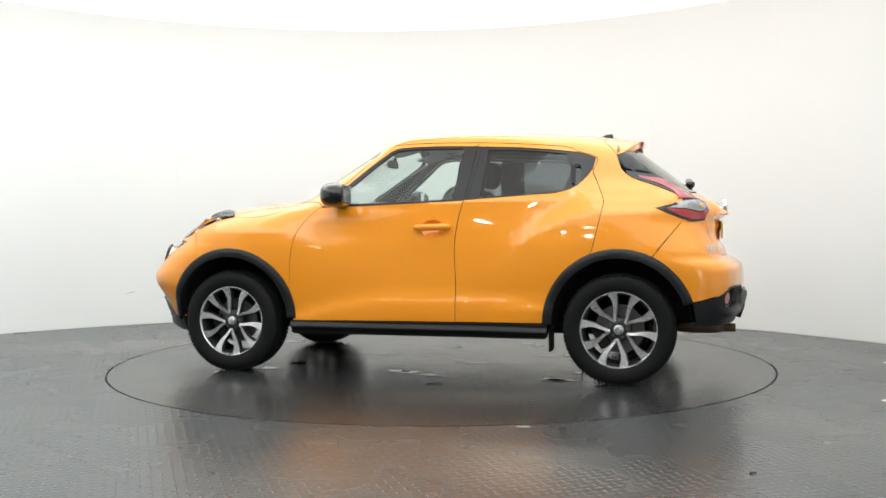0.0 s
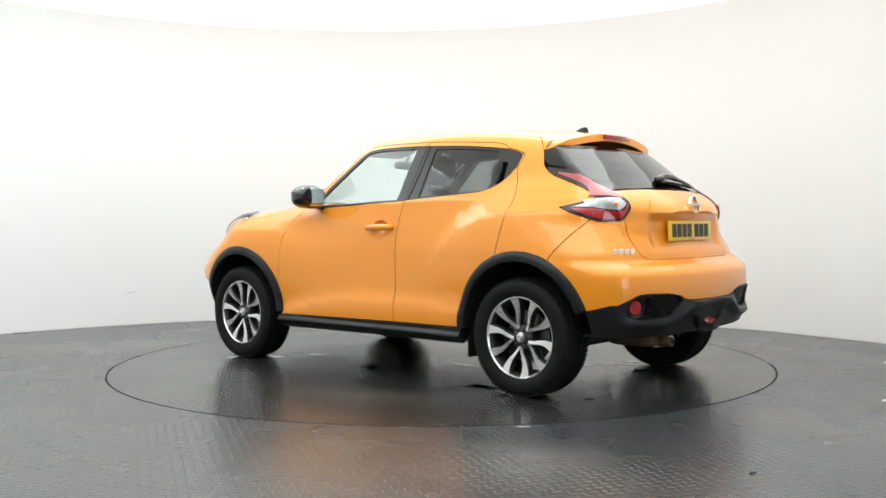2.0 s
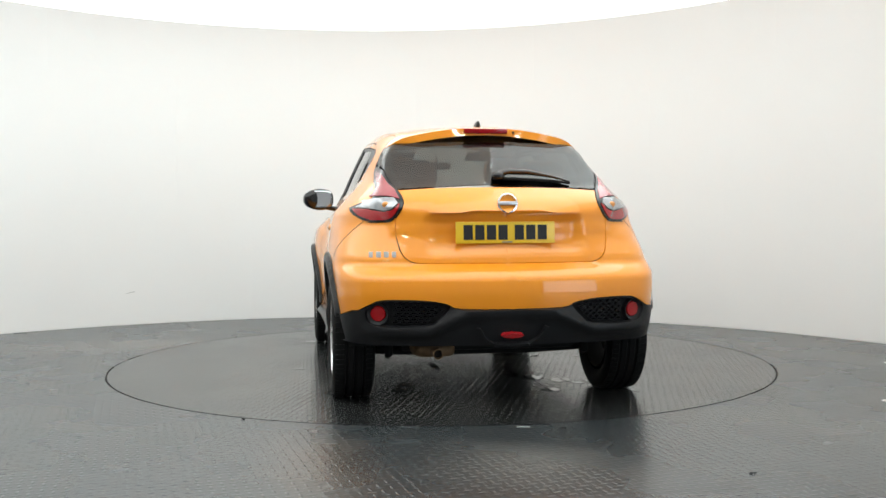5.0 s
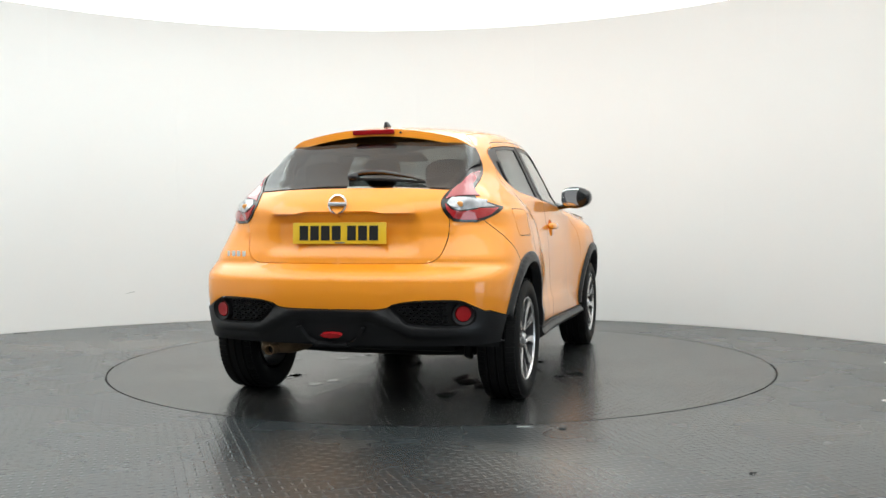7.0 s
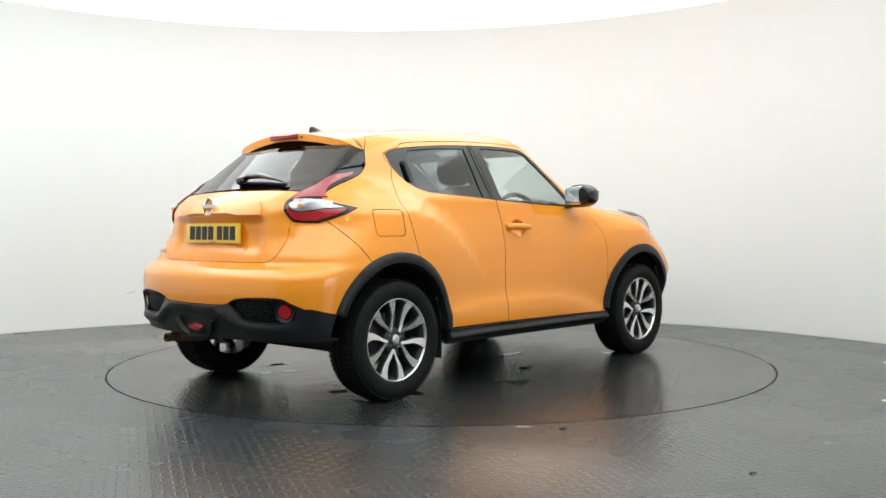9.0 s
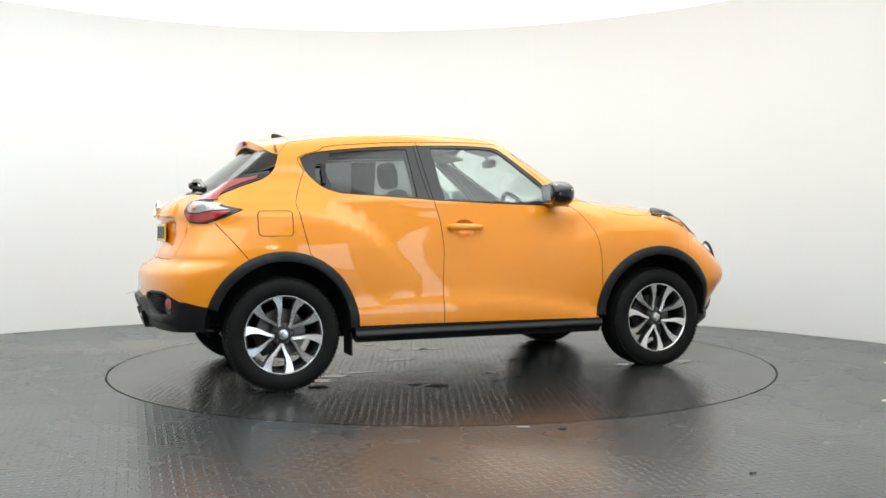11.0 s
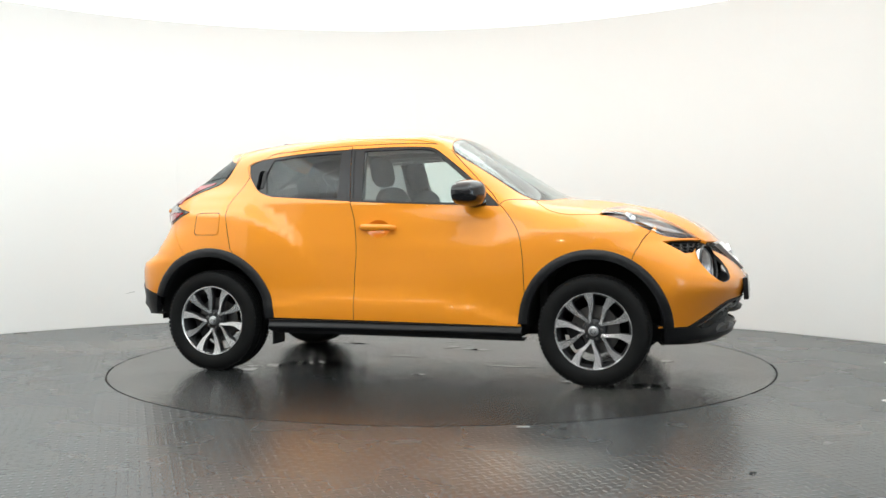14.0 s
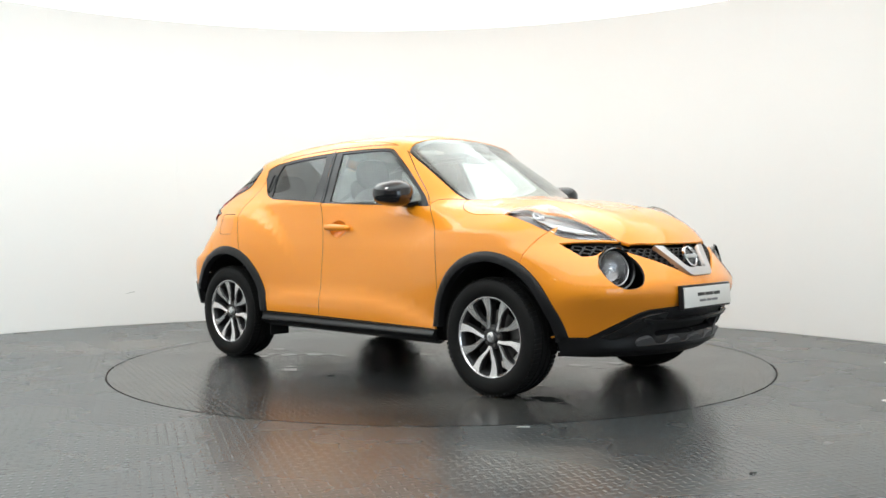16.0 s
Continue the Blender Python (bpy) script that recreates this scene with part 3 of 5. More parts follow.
body_side = [D["a_pillar"], D["rear_top"], D["tip"], D["rear_edge"], arc(AR, AZ, AR_CUT + 0.015, 66, 116, 24), seam_tail, lamp_low[:i_cut + 1][::-1], lamp_up[::-1],
             S((-1.29, 1.268), (-1.262, 1.30)), T((-1.228, 0.566), (-1.20, 0.54), (-1.149, 0.485)),
             T((-1.149, 0.485), (-0.7, 0.515), (-0.2, 0.53), (0.334, 0.55)), T((0.334, 0.55), (0.5, 0.562), (0.7, 0.58), (0.88, 0.592)), T((0.88, 0.592), (0.80, 0.64), (0.70, 0.69)), S((0.67, 1.085), (0.66, 1.095))]
fuel = rounded(-1.40, -1.205, 0.90, 1.045, 0.025)
child("body_side", skin_mesh("body_side", body_side, PAINT), car)
child("body_side", skin_mesh("body_side", body_side, PAINT, holes=[fuel], sides=(-1,)), car)
child("fuel_flap", skin_mesh("fuel_flap", [fuel], PAINT, sides=(-1,)), car)
head_low = T((1.29, 0.757), (1.42, 0.765), (1.56, 0.745), (1.66, 0.70), (1.75, 0.61), (1.845, 0.462))
head_low_xy = X((1.29, 0.757), (1.42, 0.765), (1.56, 0.745), (1.66, 0.70), (1.75, 0.61), (1.845, 0.462))
head_top_xy = X((1.29, 0.757), (1.33, 0.66), (1.41, 0.575), (1.55, 0.555), (1.70, 0.525), (1.845, 0.462))
bonnet_edge = [(0.88, 0.592), (0.90, 0.66), (0.97, 0.735), (1.08, 0.772), (1.18, 0.772), (1.29, 0.757)]
seam_nose = P((1.51, 0.866, 0.80), (1.57, 0.81, 0.885), (1.63, 0.72, 0.947))
j_cut = int(np.argmin(np.linalg.norm(head_low - seam_nose[-1], axis=1)))
wing = [D["front_edge"], S((0.66, 1.095), (0.67, 1.085)), T((0.70, 0.69), (0.80, 0.64), (0.88, 0.592)), T(*bonnet_edge), head_low[:j_cut + 1], seam_nose[::-1], arc(AF, AZ, AR_CUT + 0.015, 60, 178, 44), S((0.83, 0.345), (0.80, 0.345))]
panel("front_wing", wing, PAINT, car, pair=True)
nose_line = N((0, 0.672), (0.11, 0.674), (0.195, 0.709), (0.30, 0.752), (0.44, 0.800), (0.52, 0.822), (0.585, 0.815), (0.64, 0.793), (0.70, 0.788))
nose_line2 = np.vstack([N((0.70, 0.788), (0.735, 0.856)), N((0.735, 0.856), (0.60, 0.862), (0.41, 0.858))])
black_line = np.vstack([P((1.66, 0.83, 0.352), (1.74, 0.79, 0.352), (1.829, 0.705, 0.352)), P((1.829, 0.705, 0.352), (1.92, 0.59, 0.42), (2.01, 0.46, 0.49), (2.06, 0.34, 0.505)), N((0.34, 0.505), (0.2, 0.507), (0, 0.507))])
lamp_hole = ring(0.557, 0.718, 0.109, 0.102, nose_at, 40, -0.18)
front_bumper = panel("front_bumper", [nose_line, nose_line2, T((1.889, 0.41), (1.845, 0.462)), head_low[j_cut:][::-1], seam_nose[::-1], arc(AF, AZ, AR_CUT + 0.015, 60, 0, 26), S((1.70, 0.356), (1.68, 0.352)), black_line, np.array([black_line[-1], nose_line[0]])], PAINT, car, holes=[lamp_hole], sides=(1, -1))
tg_edge = R((0.563, 0.987), (0.56, 0.90), (0.535, 0.81), (0.49, 0.772), (0.44, 0.764))
bump_bottom = np.vstack([P((-1.66, 0.85, 0.497), (-1.71, 0.822, 0.505), (-1.79, 0.765, 0.53)), R((0.765, 0.53), (0.70, 0.565), (0.637, 0.585), (0.45, 0.582), (0.335, 0.565), (0.264, 0.54), (0, 0.535))])
rear_bumper = panel("rear_bumper", [R((0, 0.763), (0.44, 0.764)), tg_edge[::-1], lamp_low[i_cut:][::-1], seam_tail[::-1], arc(AR, AZ, AR_CUT + 0.015, 116, 162, 20), bump_bottom, R((0, 0.535), (0, 0.763))], PAINT, car, sides=(1, -1))
plate_bay = [R((0, 1.01), (0.395, 1.012)), R((0.395, 1.012), (0.40, 0.93), (0.385, 0.86), (0.355, 0.825)), R((0.355, 0.825), (0, 0.82))]
tailgate = panel("tailgate", [R((0, 1.158), (0.3, 1.155), (0.536, 1.143)), R((0.536, 1.143), (0.518, 1.085), (0.53, 1.04), (0.563, 0.987)), tg_edge, R((0.44, 0.764), (0, 0.763))], PAINT, car, sides=(1, -1), step=0.022,
                 offset=lambda q: -0.022 * curve(np.abs(q[:, 1]), (0.37, 0.43), (1, 0)) * curve(q[:, 2], (0.81, 0.85, 0.99, 1.005), (0, 1, 1, 0)))
panel("handle_ledge", [R((0, 1.014), (0.40, 1.018)), R((0.40, 1.018), (0.385, 1.06), (0.33, 1.098), (0.24, 1.105), (0, 1.108))], PAINT, tailgate, "body-colour moulded ledge over the plate", sides=(1, -1), offset=lambda q: 0.002 + 0.026 * curve(q[:, 2], (1.0, 1.03, 1.10), (1, 0.85, 0.3)) * curve(np.abs(q[:, 1]), (0.33, 0.40), (1, 0.55)), depth=0.04, step=0.02)
bonnet = panel("bonnet", [X((1.03, 0), (1.01, 0.25), (0.95, 0.48), (0.88, 0.592)), X(*bonnet_edge), head_top_xy, X((1.845, 0.462), (1.889, 0.41)), X((1.889, 0.41), (1.932, 0.25), (1.952, 0.1), (1.956, 0))], PAINT, car, top=True, sides=(1, -1),
               offset=lambda q: 0.012 * bell(np.abs(q[:, 1]), 0.33, 0.12) * curve(q[:, 0], (0.95, 1.3, 1.8, 1.95), (0, 1, 1, 0)))
windscreen = panel("windscreen", [X((1.06, 0), (1.04, 0.25), (0.97, 0.45), (0.875, 0.582)), X((0.875, 0.582), (0.7, 0.573), (0.5, 0.555), (0.345, 0.543)), X((0.345, 0.543), (0.305, 0.50), (0.285, 0.3), (0.28, 0))], GLASS, car, "clear curved windscreen", top=True, sides=(1, -1), gap=0.004, offset=-0.002, depth=0.005)
windscreen.visible_shadow = False
panel("screen_band", [X((0.345, 0.543), (0.305, 0.50), (0.285, 0.3), (0.28, 0)), X((0.315, 0), (0.32, 0.3), (0.345, 0.49), (0.40, 0.53)), X((0.40, 0.53), (0.6, 0.553), (0.84, 0.565)), X((0.84, 0.565), (0.875, 0.582), (0.7, 0.573), (0.5, 0.555), (0.345, 0.543))], INK, windscreen, "black printed border", top=True, sides=(1, -1), offset=-0.009, depth=0.002, gap=0.001)
roof = panel("roof", [X((0.28, 0), (0.285, 0.3), (0.305, 0.50), (0.334, 0.55)), X((0.334, 0.55), (-0.2, 0.53), (-0.7, 0.515), (-1.149, 0.485)), X((-1.149, 0.485), (-1.135, 0.3), (-1.13, 0))], PAINT, car, top=True, sides=(1, -1))
spoiler = panel("roof_spoiler", [X((-1.13, 0), (-1.135, 0.3), (-1.149, 0.485)), X((-1.149, 0.485), (-1.20, 0.54), (-1.228, 0.566)), X((-1.228, 0.566), (-1.275, 0.54), (-1.318, 0.46), (-1.345, 0.3), (-1.355, 0))], PAINT, car, "body-colour roof spoiler", top=True, spoiler=True, sides=(1, -1), depth=0.042)
rear_glass = panel("rear_window", [X((-1.24, 0), (-1.235, 0.35), (-1.228, 0.566), (-1.285, 0.608)), X((-1.285, 0.608), (-1.45, 0.592), (-1.55, 0.576), (-1.655, 0.537)), X((-1.655, 0.537), (-1.69, 0.3), (-1.70, 0))], DEEP_GLASS, car, "dark tinted rear window", top=True, sides=(1, -1), gap=0.002, depth=0.004)
rear_glass.visible_shadow = False
panel("glass_border", [X((-1.26, 0.53), (-1.24, 0.565), (-1.285, 0.602)), X((-1.285, 0.602), (-1.45, 0.586), (-1.55, 0.57), (-1.645, 0.532)), X((-1.645, 0.532), (-1.62, 0.50), (-1.45, 0.545), (-1.26, 0.53))], INK, [rear_glass, rear_glass], "black printed border", pair=True, top=True, offset=-0.008, depth=0.002)

# black cladding
for a0, a1, cx in ((-1, 180, AF), (0, 162, AR)):
    inner, outer = arc(cx, AZ, 0.396, a0, a1, 56), arc(cx, AZ, 0.452, a0, a1, 56)
    panel("wheel_arch_trim", [outer, inner[::-1]], PLASTIC, car, "grained black plastic wheel arch", pair=True, offset=lambda q, cx=cx: 0.004 + 0.018 * curve(np.hypot(q[:, 0] - cx, q[:, 2] - AZ), (0.385, 0.41, 0.435, 0.452), (0.6, 1, 0.9, 0.2)), gap=0.0, depth=0.05, step=0.02)
panel("sill_trim", [S((-0.84, 0.355), (0.84, 0.345)), S((0.84, 0.345), (0.83, 0.27)), S((0.83, 0.27), (-0.84, 0.275)), S((-0.84, 0.275), (-0.84, 0.355))], PLASTIC, car, "black plastic sill cladding", pair=True, offset=lambda q: 0.004 + 0.034 * bell(q[:, 2], 0.312, 0.020) + 0.012 * bell(q[:, 2], 0.350, 0.008), gap=0.001, depth=0.03, step=0.0085)
panel("sill_trim", [S((-0.84, 0.272), (0.86, 0.268)), S((0.86, 0.268), (0.84, 0.248)), S((0.84, 0.248), (-0.82, 0.252)), S((-0.82, 0.252), (-0.84, 0.272))], PLASTIC, car, pair=True, offset=-0.02, depth=0.03)
insert = np.vstack([R((0.31, 0.552), (0.40, 0.572), (0.637, 0.575), (0.71, 0.55), (0.725, 0.51), (0.70, 0.468), (0.60, 0.455), (0.42, 0.462), (0.37, 0.49), (0.31, 0.552))])
low_rear = panel("lower_rear_bumper", [bump_bottom, R((0, 0.535), (0, 0.352)), R((0, 0.352), (0.4, 0.352), (0.66, 0.355)), P((-1.84, 0.66, 0.355), (-1.75, 0.74, 0.36), (-1.64, 0.80, 0.365)), arc(AR, AZ, AR_CUT + 0.015, 178, 163, 10)], PLASTIC, car, "black plastic lower rear bumper", sides=(1, -1), step=0.02,
                 holes=[insert], offset=lambda q: 0.006 + 0.03 * bell(q[:, 2], 0.43 + 0.09 * curve(np.abs(q[:, 1]), (0.22, 0.42), (1, 0)), 0.03) * curve(np.abs(q[:, 1]), (0.0, 0.05, 0.2, 0.62, 0.76), (0.4, 0.5, 1, 1, 0)), depth=0.04)
panel("grille_backing", [insert], DARK, low_rear, pair=True, offset=-0.03, gap=-0.006)


def lattice(name, face, cells, mat, parent, size, label, offset=-0.008):
    """Rows of small lozenge ribs that follow the skin, mirrored on both sides."""
    verts, faces = [], []
    shape = np.array([(-1, 0), (-0.5, 0.62), (0.5, 0.62), (1, 0), (0.5, -0.62), (-0.5, -0.62)]) * np.array([size, size * 0.62])
    qs, ns = lift(face((np.array(cells)[:, None] + shape[None]).reshape(-1, 2)), False, offset, False)
    for c in range(len(cells)):
        q, n = qs[6 * c:6 * c + 6], ns[6 * c:6 * c + 6]
        mid = q.mean(0)
        for sgn in (1, -1):
            flip = np.array([1, sgn, 1])
            k = len(verts)
            o, i = q * flip, (mid + (q - mid) * 0.72) * flip
            d = (n * flip) * 0.02
            verts += list(o) + list(i) + list(i - d)
            for a in range(6):
                b = (a + 1) % 6
                faces += [(k + a, k + b, k + 6 + b, k + 6 + a), (k + 6 + a, k + 6 + b, k + 12 + b, k + 12 + a)]
    me = mesh_of(name, verts, faces, mat, False)
    return tagged(child(name, me, parent, label), kind="stuff")


def fill(poly, dy, dz):
    """Brick-wise cell centres inside an outline of (y, z)."""
    poly = np.asarray(poly, float)
    lo, hi = poly.min(0), poly.max(0)
    out = []
    for r, z in enumerate(np.arange(lo[1] + dz / 2, hi[1], dz)):
        for y in np.arange(lo[0] + (r % 2) * dy / 2, hi[0], dy):
            if inside(np.array([[y, z]]), poly)[0]:
                out.append((y, z))
    return out


lattice("honeycomb_mesh", rear_at, fill([(0.33, 0.545), (0.40, 0.565), (0.60, 0.568), (0.60, 0.465), (0.43, 0.47), (0.38, 0.495)], 0.036, 0.0155), PLASTIC, low_rear, 0.0195, "black honeycomb insert")


panel("reflector", [R((0, 0.425), (0.045, 0.422), (0.06, 0.412)), R((0.06, 0.412), (0.04, 0.40), (0, 0.398)), R((0, 0.398), (0, 0.425))], RED, low_rear, "red rear reflector", sides=(1, -1), offset=0.03, depth=0.03, step=0.012)


panel("diffuser_fin", [R((0.185, 0.452), (0.165, 0.455)), R((0.165, 0.455), (0.13, 0.40), (0.085, 0.372)), R((0.085, 0.372), (0.09, 0.357)), R((0.09, 0.357), (0.145, 0.39), (0.185, 0.452))], PLASTIC, low_rear, pair=True, offset=0.034, depth=0.03, step=0.012)
panel("diffuser_lip", [R((0, 0.374), (0.083, 0.374)), R((0.083, 0.374), (0.088, 0.358)), R((0.088, 0.358), (0, 0.357)), R((0, 0.357), (0, 0.374))], PLASTIC, low_rear, sides=(1, -1), offset=0.036, depth=0.03, step=0.012)


# lamps
def lathe_x(profile, steps=40):
    """A turned shape whose axis is x."""
    bm = lathe_bm(profile, steps)
    bmesh.ops.rotate(bm, verts=bm.verts, matrix=Matrix.Rotation(radians(-90), 3, "Z"))
    return bm


for s in (1, -1):
    bm = lathe_x([(0.0, 0.0), (0.036, 0.0), (0.040, -0.006), (0.040, -0.03)])
    part("rear_fog_lamp", bm, RED, low_rear, "round red fog lamp", at=pose(-1.885, s * 0.668, 0.516, 0, 4, 180 - s * 22))
    bm = lathe_x([(0.041, -0.004), (0.055, 0.004), (0.058, -0.03)])
    part("fog_bezel", bm, PLASTIC, low_rear, at=pose(-1.885, s * 0.668, 0.516, 0, 4, 180 - s * 22))
lamps = panel("tail_lamp", [lamp_low, lamp_in, lamp_up], GLOSS, car, "boomerang tail lamp, red and clear", pair=True, offset=0.004, depth=0.03, gap=0.001)


panel("red_lens", [S((-1.60, 1.012), (-1.64, 0.996), (-1.67, 0.988)), R((0.70, 0.984), (0.62, 0.985), (0.585, 0.992), (0.575, 1.0)), R((0.575, 1.0), (0.548, 1.035), (0.537, 1.07)), R((0.57, 1.04), (0.61, 1.03), (0.69, 1.04)), S((-1.66, 1.043), (-1.53, 1.047)), S((-1.53, 1.047), (-1.60, 1.012))], RED, lamps, pair=True, offset=0.009, gap=0.001, depth=0.008, step=0.02)
panel("clear_lens", [R((0.545, 1.07), (0.575, 1.044), (0.61, 1.035), (0.69, 1.045)), S((-1.66, 1.047), (-1.54, 1.051)), S((-1.54, 1.051), (-1.60, 1.072)), R((0.715, 1.085), (0.64, 1.098), (0.56, 1.098)), R((0.56, 1.098), (0.545, 1.07))], CLEAR_LAMP, lamps, "clear silver reversing lens", pair=True, offset=0.009, gap=0.001, depth=0.008, step=0.02)
panel("arm_lens", [R((0.535, 1.09), (0.547, 1.138)), T((-1.65, 0.552), (-1.55, 0.589), (-1.45, 0.605), (-1.36, 0.613)), S((-1.37, 1.238), (-1.48, 1.200), (-1.56, 1.160), (-1.60, 1.122)), R((0.68, 1.108), (0.60, 1.106), (0.535, 1.09))], RED_PALE, lamps, "pale red upper arm", pair=True, offset=0.008, gap=0.002, depth=0.008, step=0.02)
for lamp, s in zip(lamps, (1, -1)):
    part("bulb", pillow_bm((0.02, 0.035, 0.03), 2), AMBER, lamp, "amber bulb", at=pose(float(march(np.array([[-1.2, 0.61, 1.066]]), np.array([[-1.0, 0, 0]]), 0.02, 1.2)[0, 0]) - 0.008, s * 0.61, 1.066))
# headlamps on the wings' crests
heads = panel("headlamp", [head_low_xy[::-1], head_top_xy], LAMP_DARK, car, "slim swept headlamp with clear lens", pair=True, top=True, offset=-0.026, gap=-0.001, depth=0.03, step=0.02)
for o in panel("lens", [head_low_xy[::-1], head_top_xy], LENS, heads, "clear lens", pair=True, top=True, offset=lambda q: 0.003 + 0.030 * bell(q[:, 0], 1.46, 0.13), gap=0.002, depth=0.004, step=0.02):
    o.visible_shadow = False
panel("reflector", [X((1.50, 0.72), (1.60, 0.70), (1.70, 0.625), (1.79, 0.51)), X((1.79, 0.51), (1.73, 0.565), (1.65, 0.63), (1.50, 0.72))], REFLECTOR, heads, "silver reflector", pair=True, top=True, offset=-0.008, depth=0.012, step=0.015)
for s, head in ((1, heads[0]), (-1, heads[1])):
    q = march(np.array([[1.46, 0.665, 0.7]]), np.array([[0, 0, 1.0]]), 0.02, 1.2)[0]
    part("projector", lathe_x([(0.034, 0.0), (0.029, 0.006), (0.024, 0.0), (0.018, -0.018), (0.0, -0.022)], 28), CHROME, head, "small round chrome lamp", at=pose(1.46, s * q[1], q[2] - 0.014, 0, -38, s * 24))
    at = pose(1.904, s * 0.560, 0.718, 0, -12, s * 20) @ pose(0, 0, 0, s * 8)
    main = part("main_lamp", lathe_x([(0.117, 0.002), (0.112, 0.010), (0.106, 0.004), (0.102, -0.05), (0.100, -0.09), (0.0, -0.09)], 48), GLOSS, car, "large round lamp in a black bezel", at=at)
    part("bowl", lathe_x([(0.090, 0.0), (0.083, -0.012), (0.064, -0.048), (0.028, -0.064), (0.0, -0.066)], 40), REFLECTOR, main, "chrome bowl", at=pose(-0.012, s * 0.010, 0.004))
    part("bulb_shield", pillow_bm((0.03, 0.03, 0.03), 2), CHROME, main, at=pose(-0.045, s * 0.010, 0.004))
    part("rim", lathe_x([(0.088, 0.0), (0.093, 0.004), (0.097, -0.004), (0.093, -0.03)], 40), SATIN, main, "satin lamp rim", at=pose(-0.010, s * 0.010, 0.004))
    o = part("lens", lathe_x([(0.092, 0.0), (0.066, 0.012), (0.033, 0.018), (0.0, 0.020), (0.0, 0.016), (0.033, 0.014), (0.066, 0.008), (0.088, -0.003)], 40), LENS, main, "clear lens", at=pose(-0.008, s * 0.010, 0.004))
    o.visible_shadow = False
    part("fog_lamp", lathe_x([(0.0, 0.0), (0.022, -0.002), (0.03, -0.012), (0.036, 0.002), (0.042, -0.03)], 28), LAMP_DARK, car, "small round fog lamp", at=pose(1.932, s * 0.525, 0.432, 0, 0, s * 28))
# nose: grille, chrome V, badge, lower intake
grille_out = [nose_line, nose_line2, T((1.889, 0.41), (1.932, 0.25), (1.952, 0.1), (1.956, 0)), np.array([[math.pi / 2 * WRAP + SPINE, 0.83], [math.pi / 2 * WRAP + SPINE, 0.672]])]
grille = panel("grille", grille_out, DARK, car, "black honeycomb grille", sides=(1, -1), offset=-0.045, gap=0.0)
lattice("honeycomb_mesh", nose_at, fill([(0.0, 0.70), (0.14, 0.70), (0.30, 0.765), (0.46, 0.812), (0.53, 0.832), (0.64, 0.805), (0.69, 0.80), (0.715, 0.845), (0.41, 0.838), (0.2, 0.83), (0, 0.83)], 0.05, 0.0185), PLASTIC, grille, 0.028, "black honeycomb mesh", offset=-0.012)
panel("chrome_v", [N((0, 0.668), (0.10, 0.670), (0.135, 0.69)), N((0.135, 0.69), (0.20, 0.76), (0.262, 0.832)), N((0.262, 0.832), (0.19, 0.83)), N((0.19, 0.83), (0.14, 0.765), (0.095, 0.715), (0, 0.713)), N((0, 0.713), (0, 0.668))], SATIN, grille, "satin chrome V bar", sides=(1, -1), offset=0.012, depth=0.03, gap=0.001, step=0.015)


def badge(parent, at, size, backing):
    b = part("badge", lathe_x([(0.80 * size, 0.0), (0.86 * size, 0.008), (1.0 * size, 0.006), (1.0 * size, -0.01), (0.8 * size, -0.01)], 40), CHROME, parent, "round chrome badge with a bar", at=at)
    part("bar", box_bm((0.012, 2.0 * size, 0.36 * size), (0.004, 0, 0)), SATIN, b, bevel=0.003)
    part("backing", lathe_x([(0.0, -0.004), (0.84 * size, -0.004), (0.84 * size, -0.01)], 32), backing, b)
    return b


badge(grille, pose(2.026, 0, 0.775, 0, -22, 0), 0.062, GLOSS)
badge(tailgate, pose(-1.884, 0, 1.068, 0, -8, 180), 0.052, PAINT)
low_hole = rounded(0.001, 0.33, 0.355, 0.44, 0.02, nose_at)
low_front = panel("lower_front_bumper", [black_line, N((0, 0.507), (0, 0.235)), N((0, 0.235), (0.35, 0.24), (0.60, 0.245)), P((1.86, 0.60, 0.245), (1.77, 0.70, 0.247), (1.67, 0.78, 0.25)), S((1.66, 0.25), (1.66, 0.352))], PLASTIC, car, "black plastic lower front bumper", sides=(1, -1), step=0.02, holes=[low_hole],
                  offset=lambda q: 0.006 + 0.035 * bell(q[:, 2], 0.30, 0.04) * curve(np.abs(q[:, 1]), (0, 0.5, 0.75), (1, 1, 0)), depth=0.04)
panel("intake", [low_hole], DARK, low_front, sides=(1, -1), offset=-0.05, gap=-0.01)
panel("gloss_blade", [N((0.30, 0.492), (0.42, 0.478), (0.50, 0.44)), N((0.50, 0.44), (0.62, 0.36)), N((0.62, 0.36), (0.54, 0.345), (0.42, 0.40), (0.30, 0.455)), N((0.30, 0.455), (0.30, 0.492))], GLOSS, low_front, "gloss black blade", pair=True, offset=0.018, depth=0.02, step=0.015)
panel("skid_plate", [N((0, 0.345), (0.05, 0.345), (0.08, 0.325), (0.13, 0.325), (0.16, 0.35), (0.22, 0.35), (0.25, 0.325), (0.31, 0.325), (0.36, 0.36), (0.42, 0.355)), N((0.42, 0.355), (0.44, 0.33), (0.36, 0.295), (0, 0.29)), N((0, 0.29), (0, 0.345))], SKID, low_front, "grey scalloped skid plate", sides=(1, -1), offset=0.036, depth=0.03, step=0.015)
panel("skid_bar", [N((0, 0.45), (0.33, 0.45), (0.44, 0.465)), N((0.44, 0.465), (0.44, 0.447), (0.33, 0.43), (0, 0.43)), N((0, 0.43), (0, 0.45))], PLASTIC, low_front, sides=(1, -1), offset=0.03, depth=0.04, step=0.015)
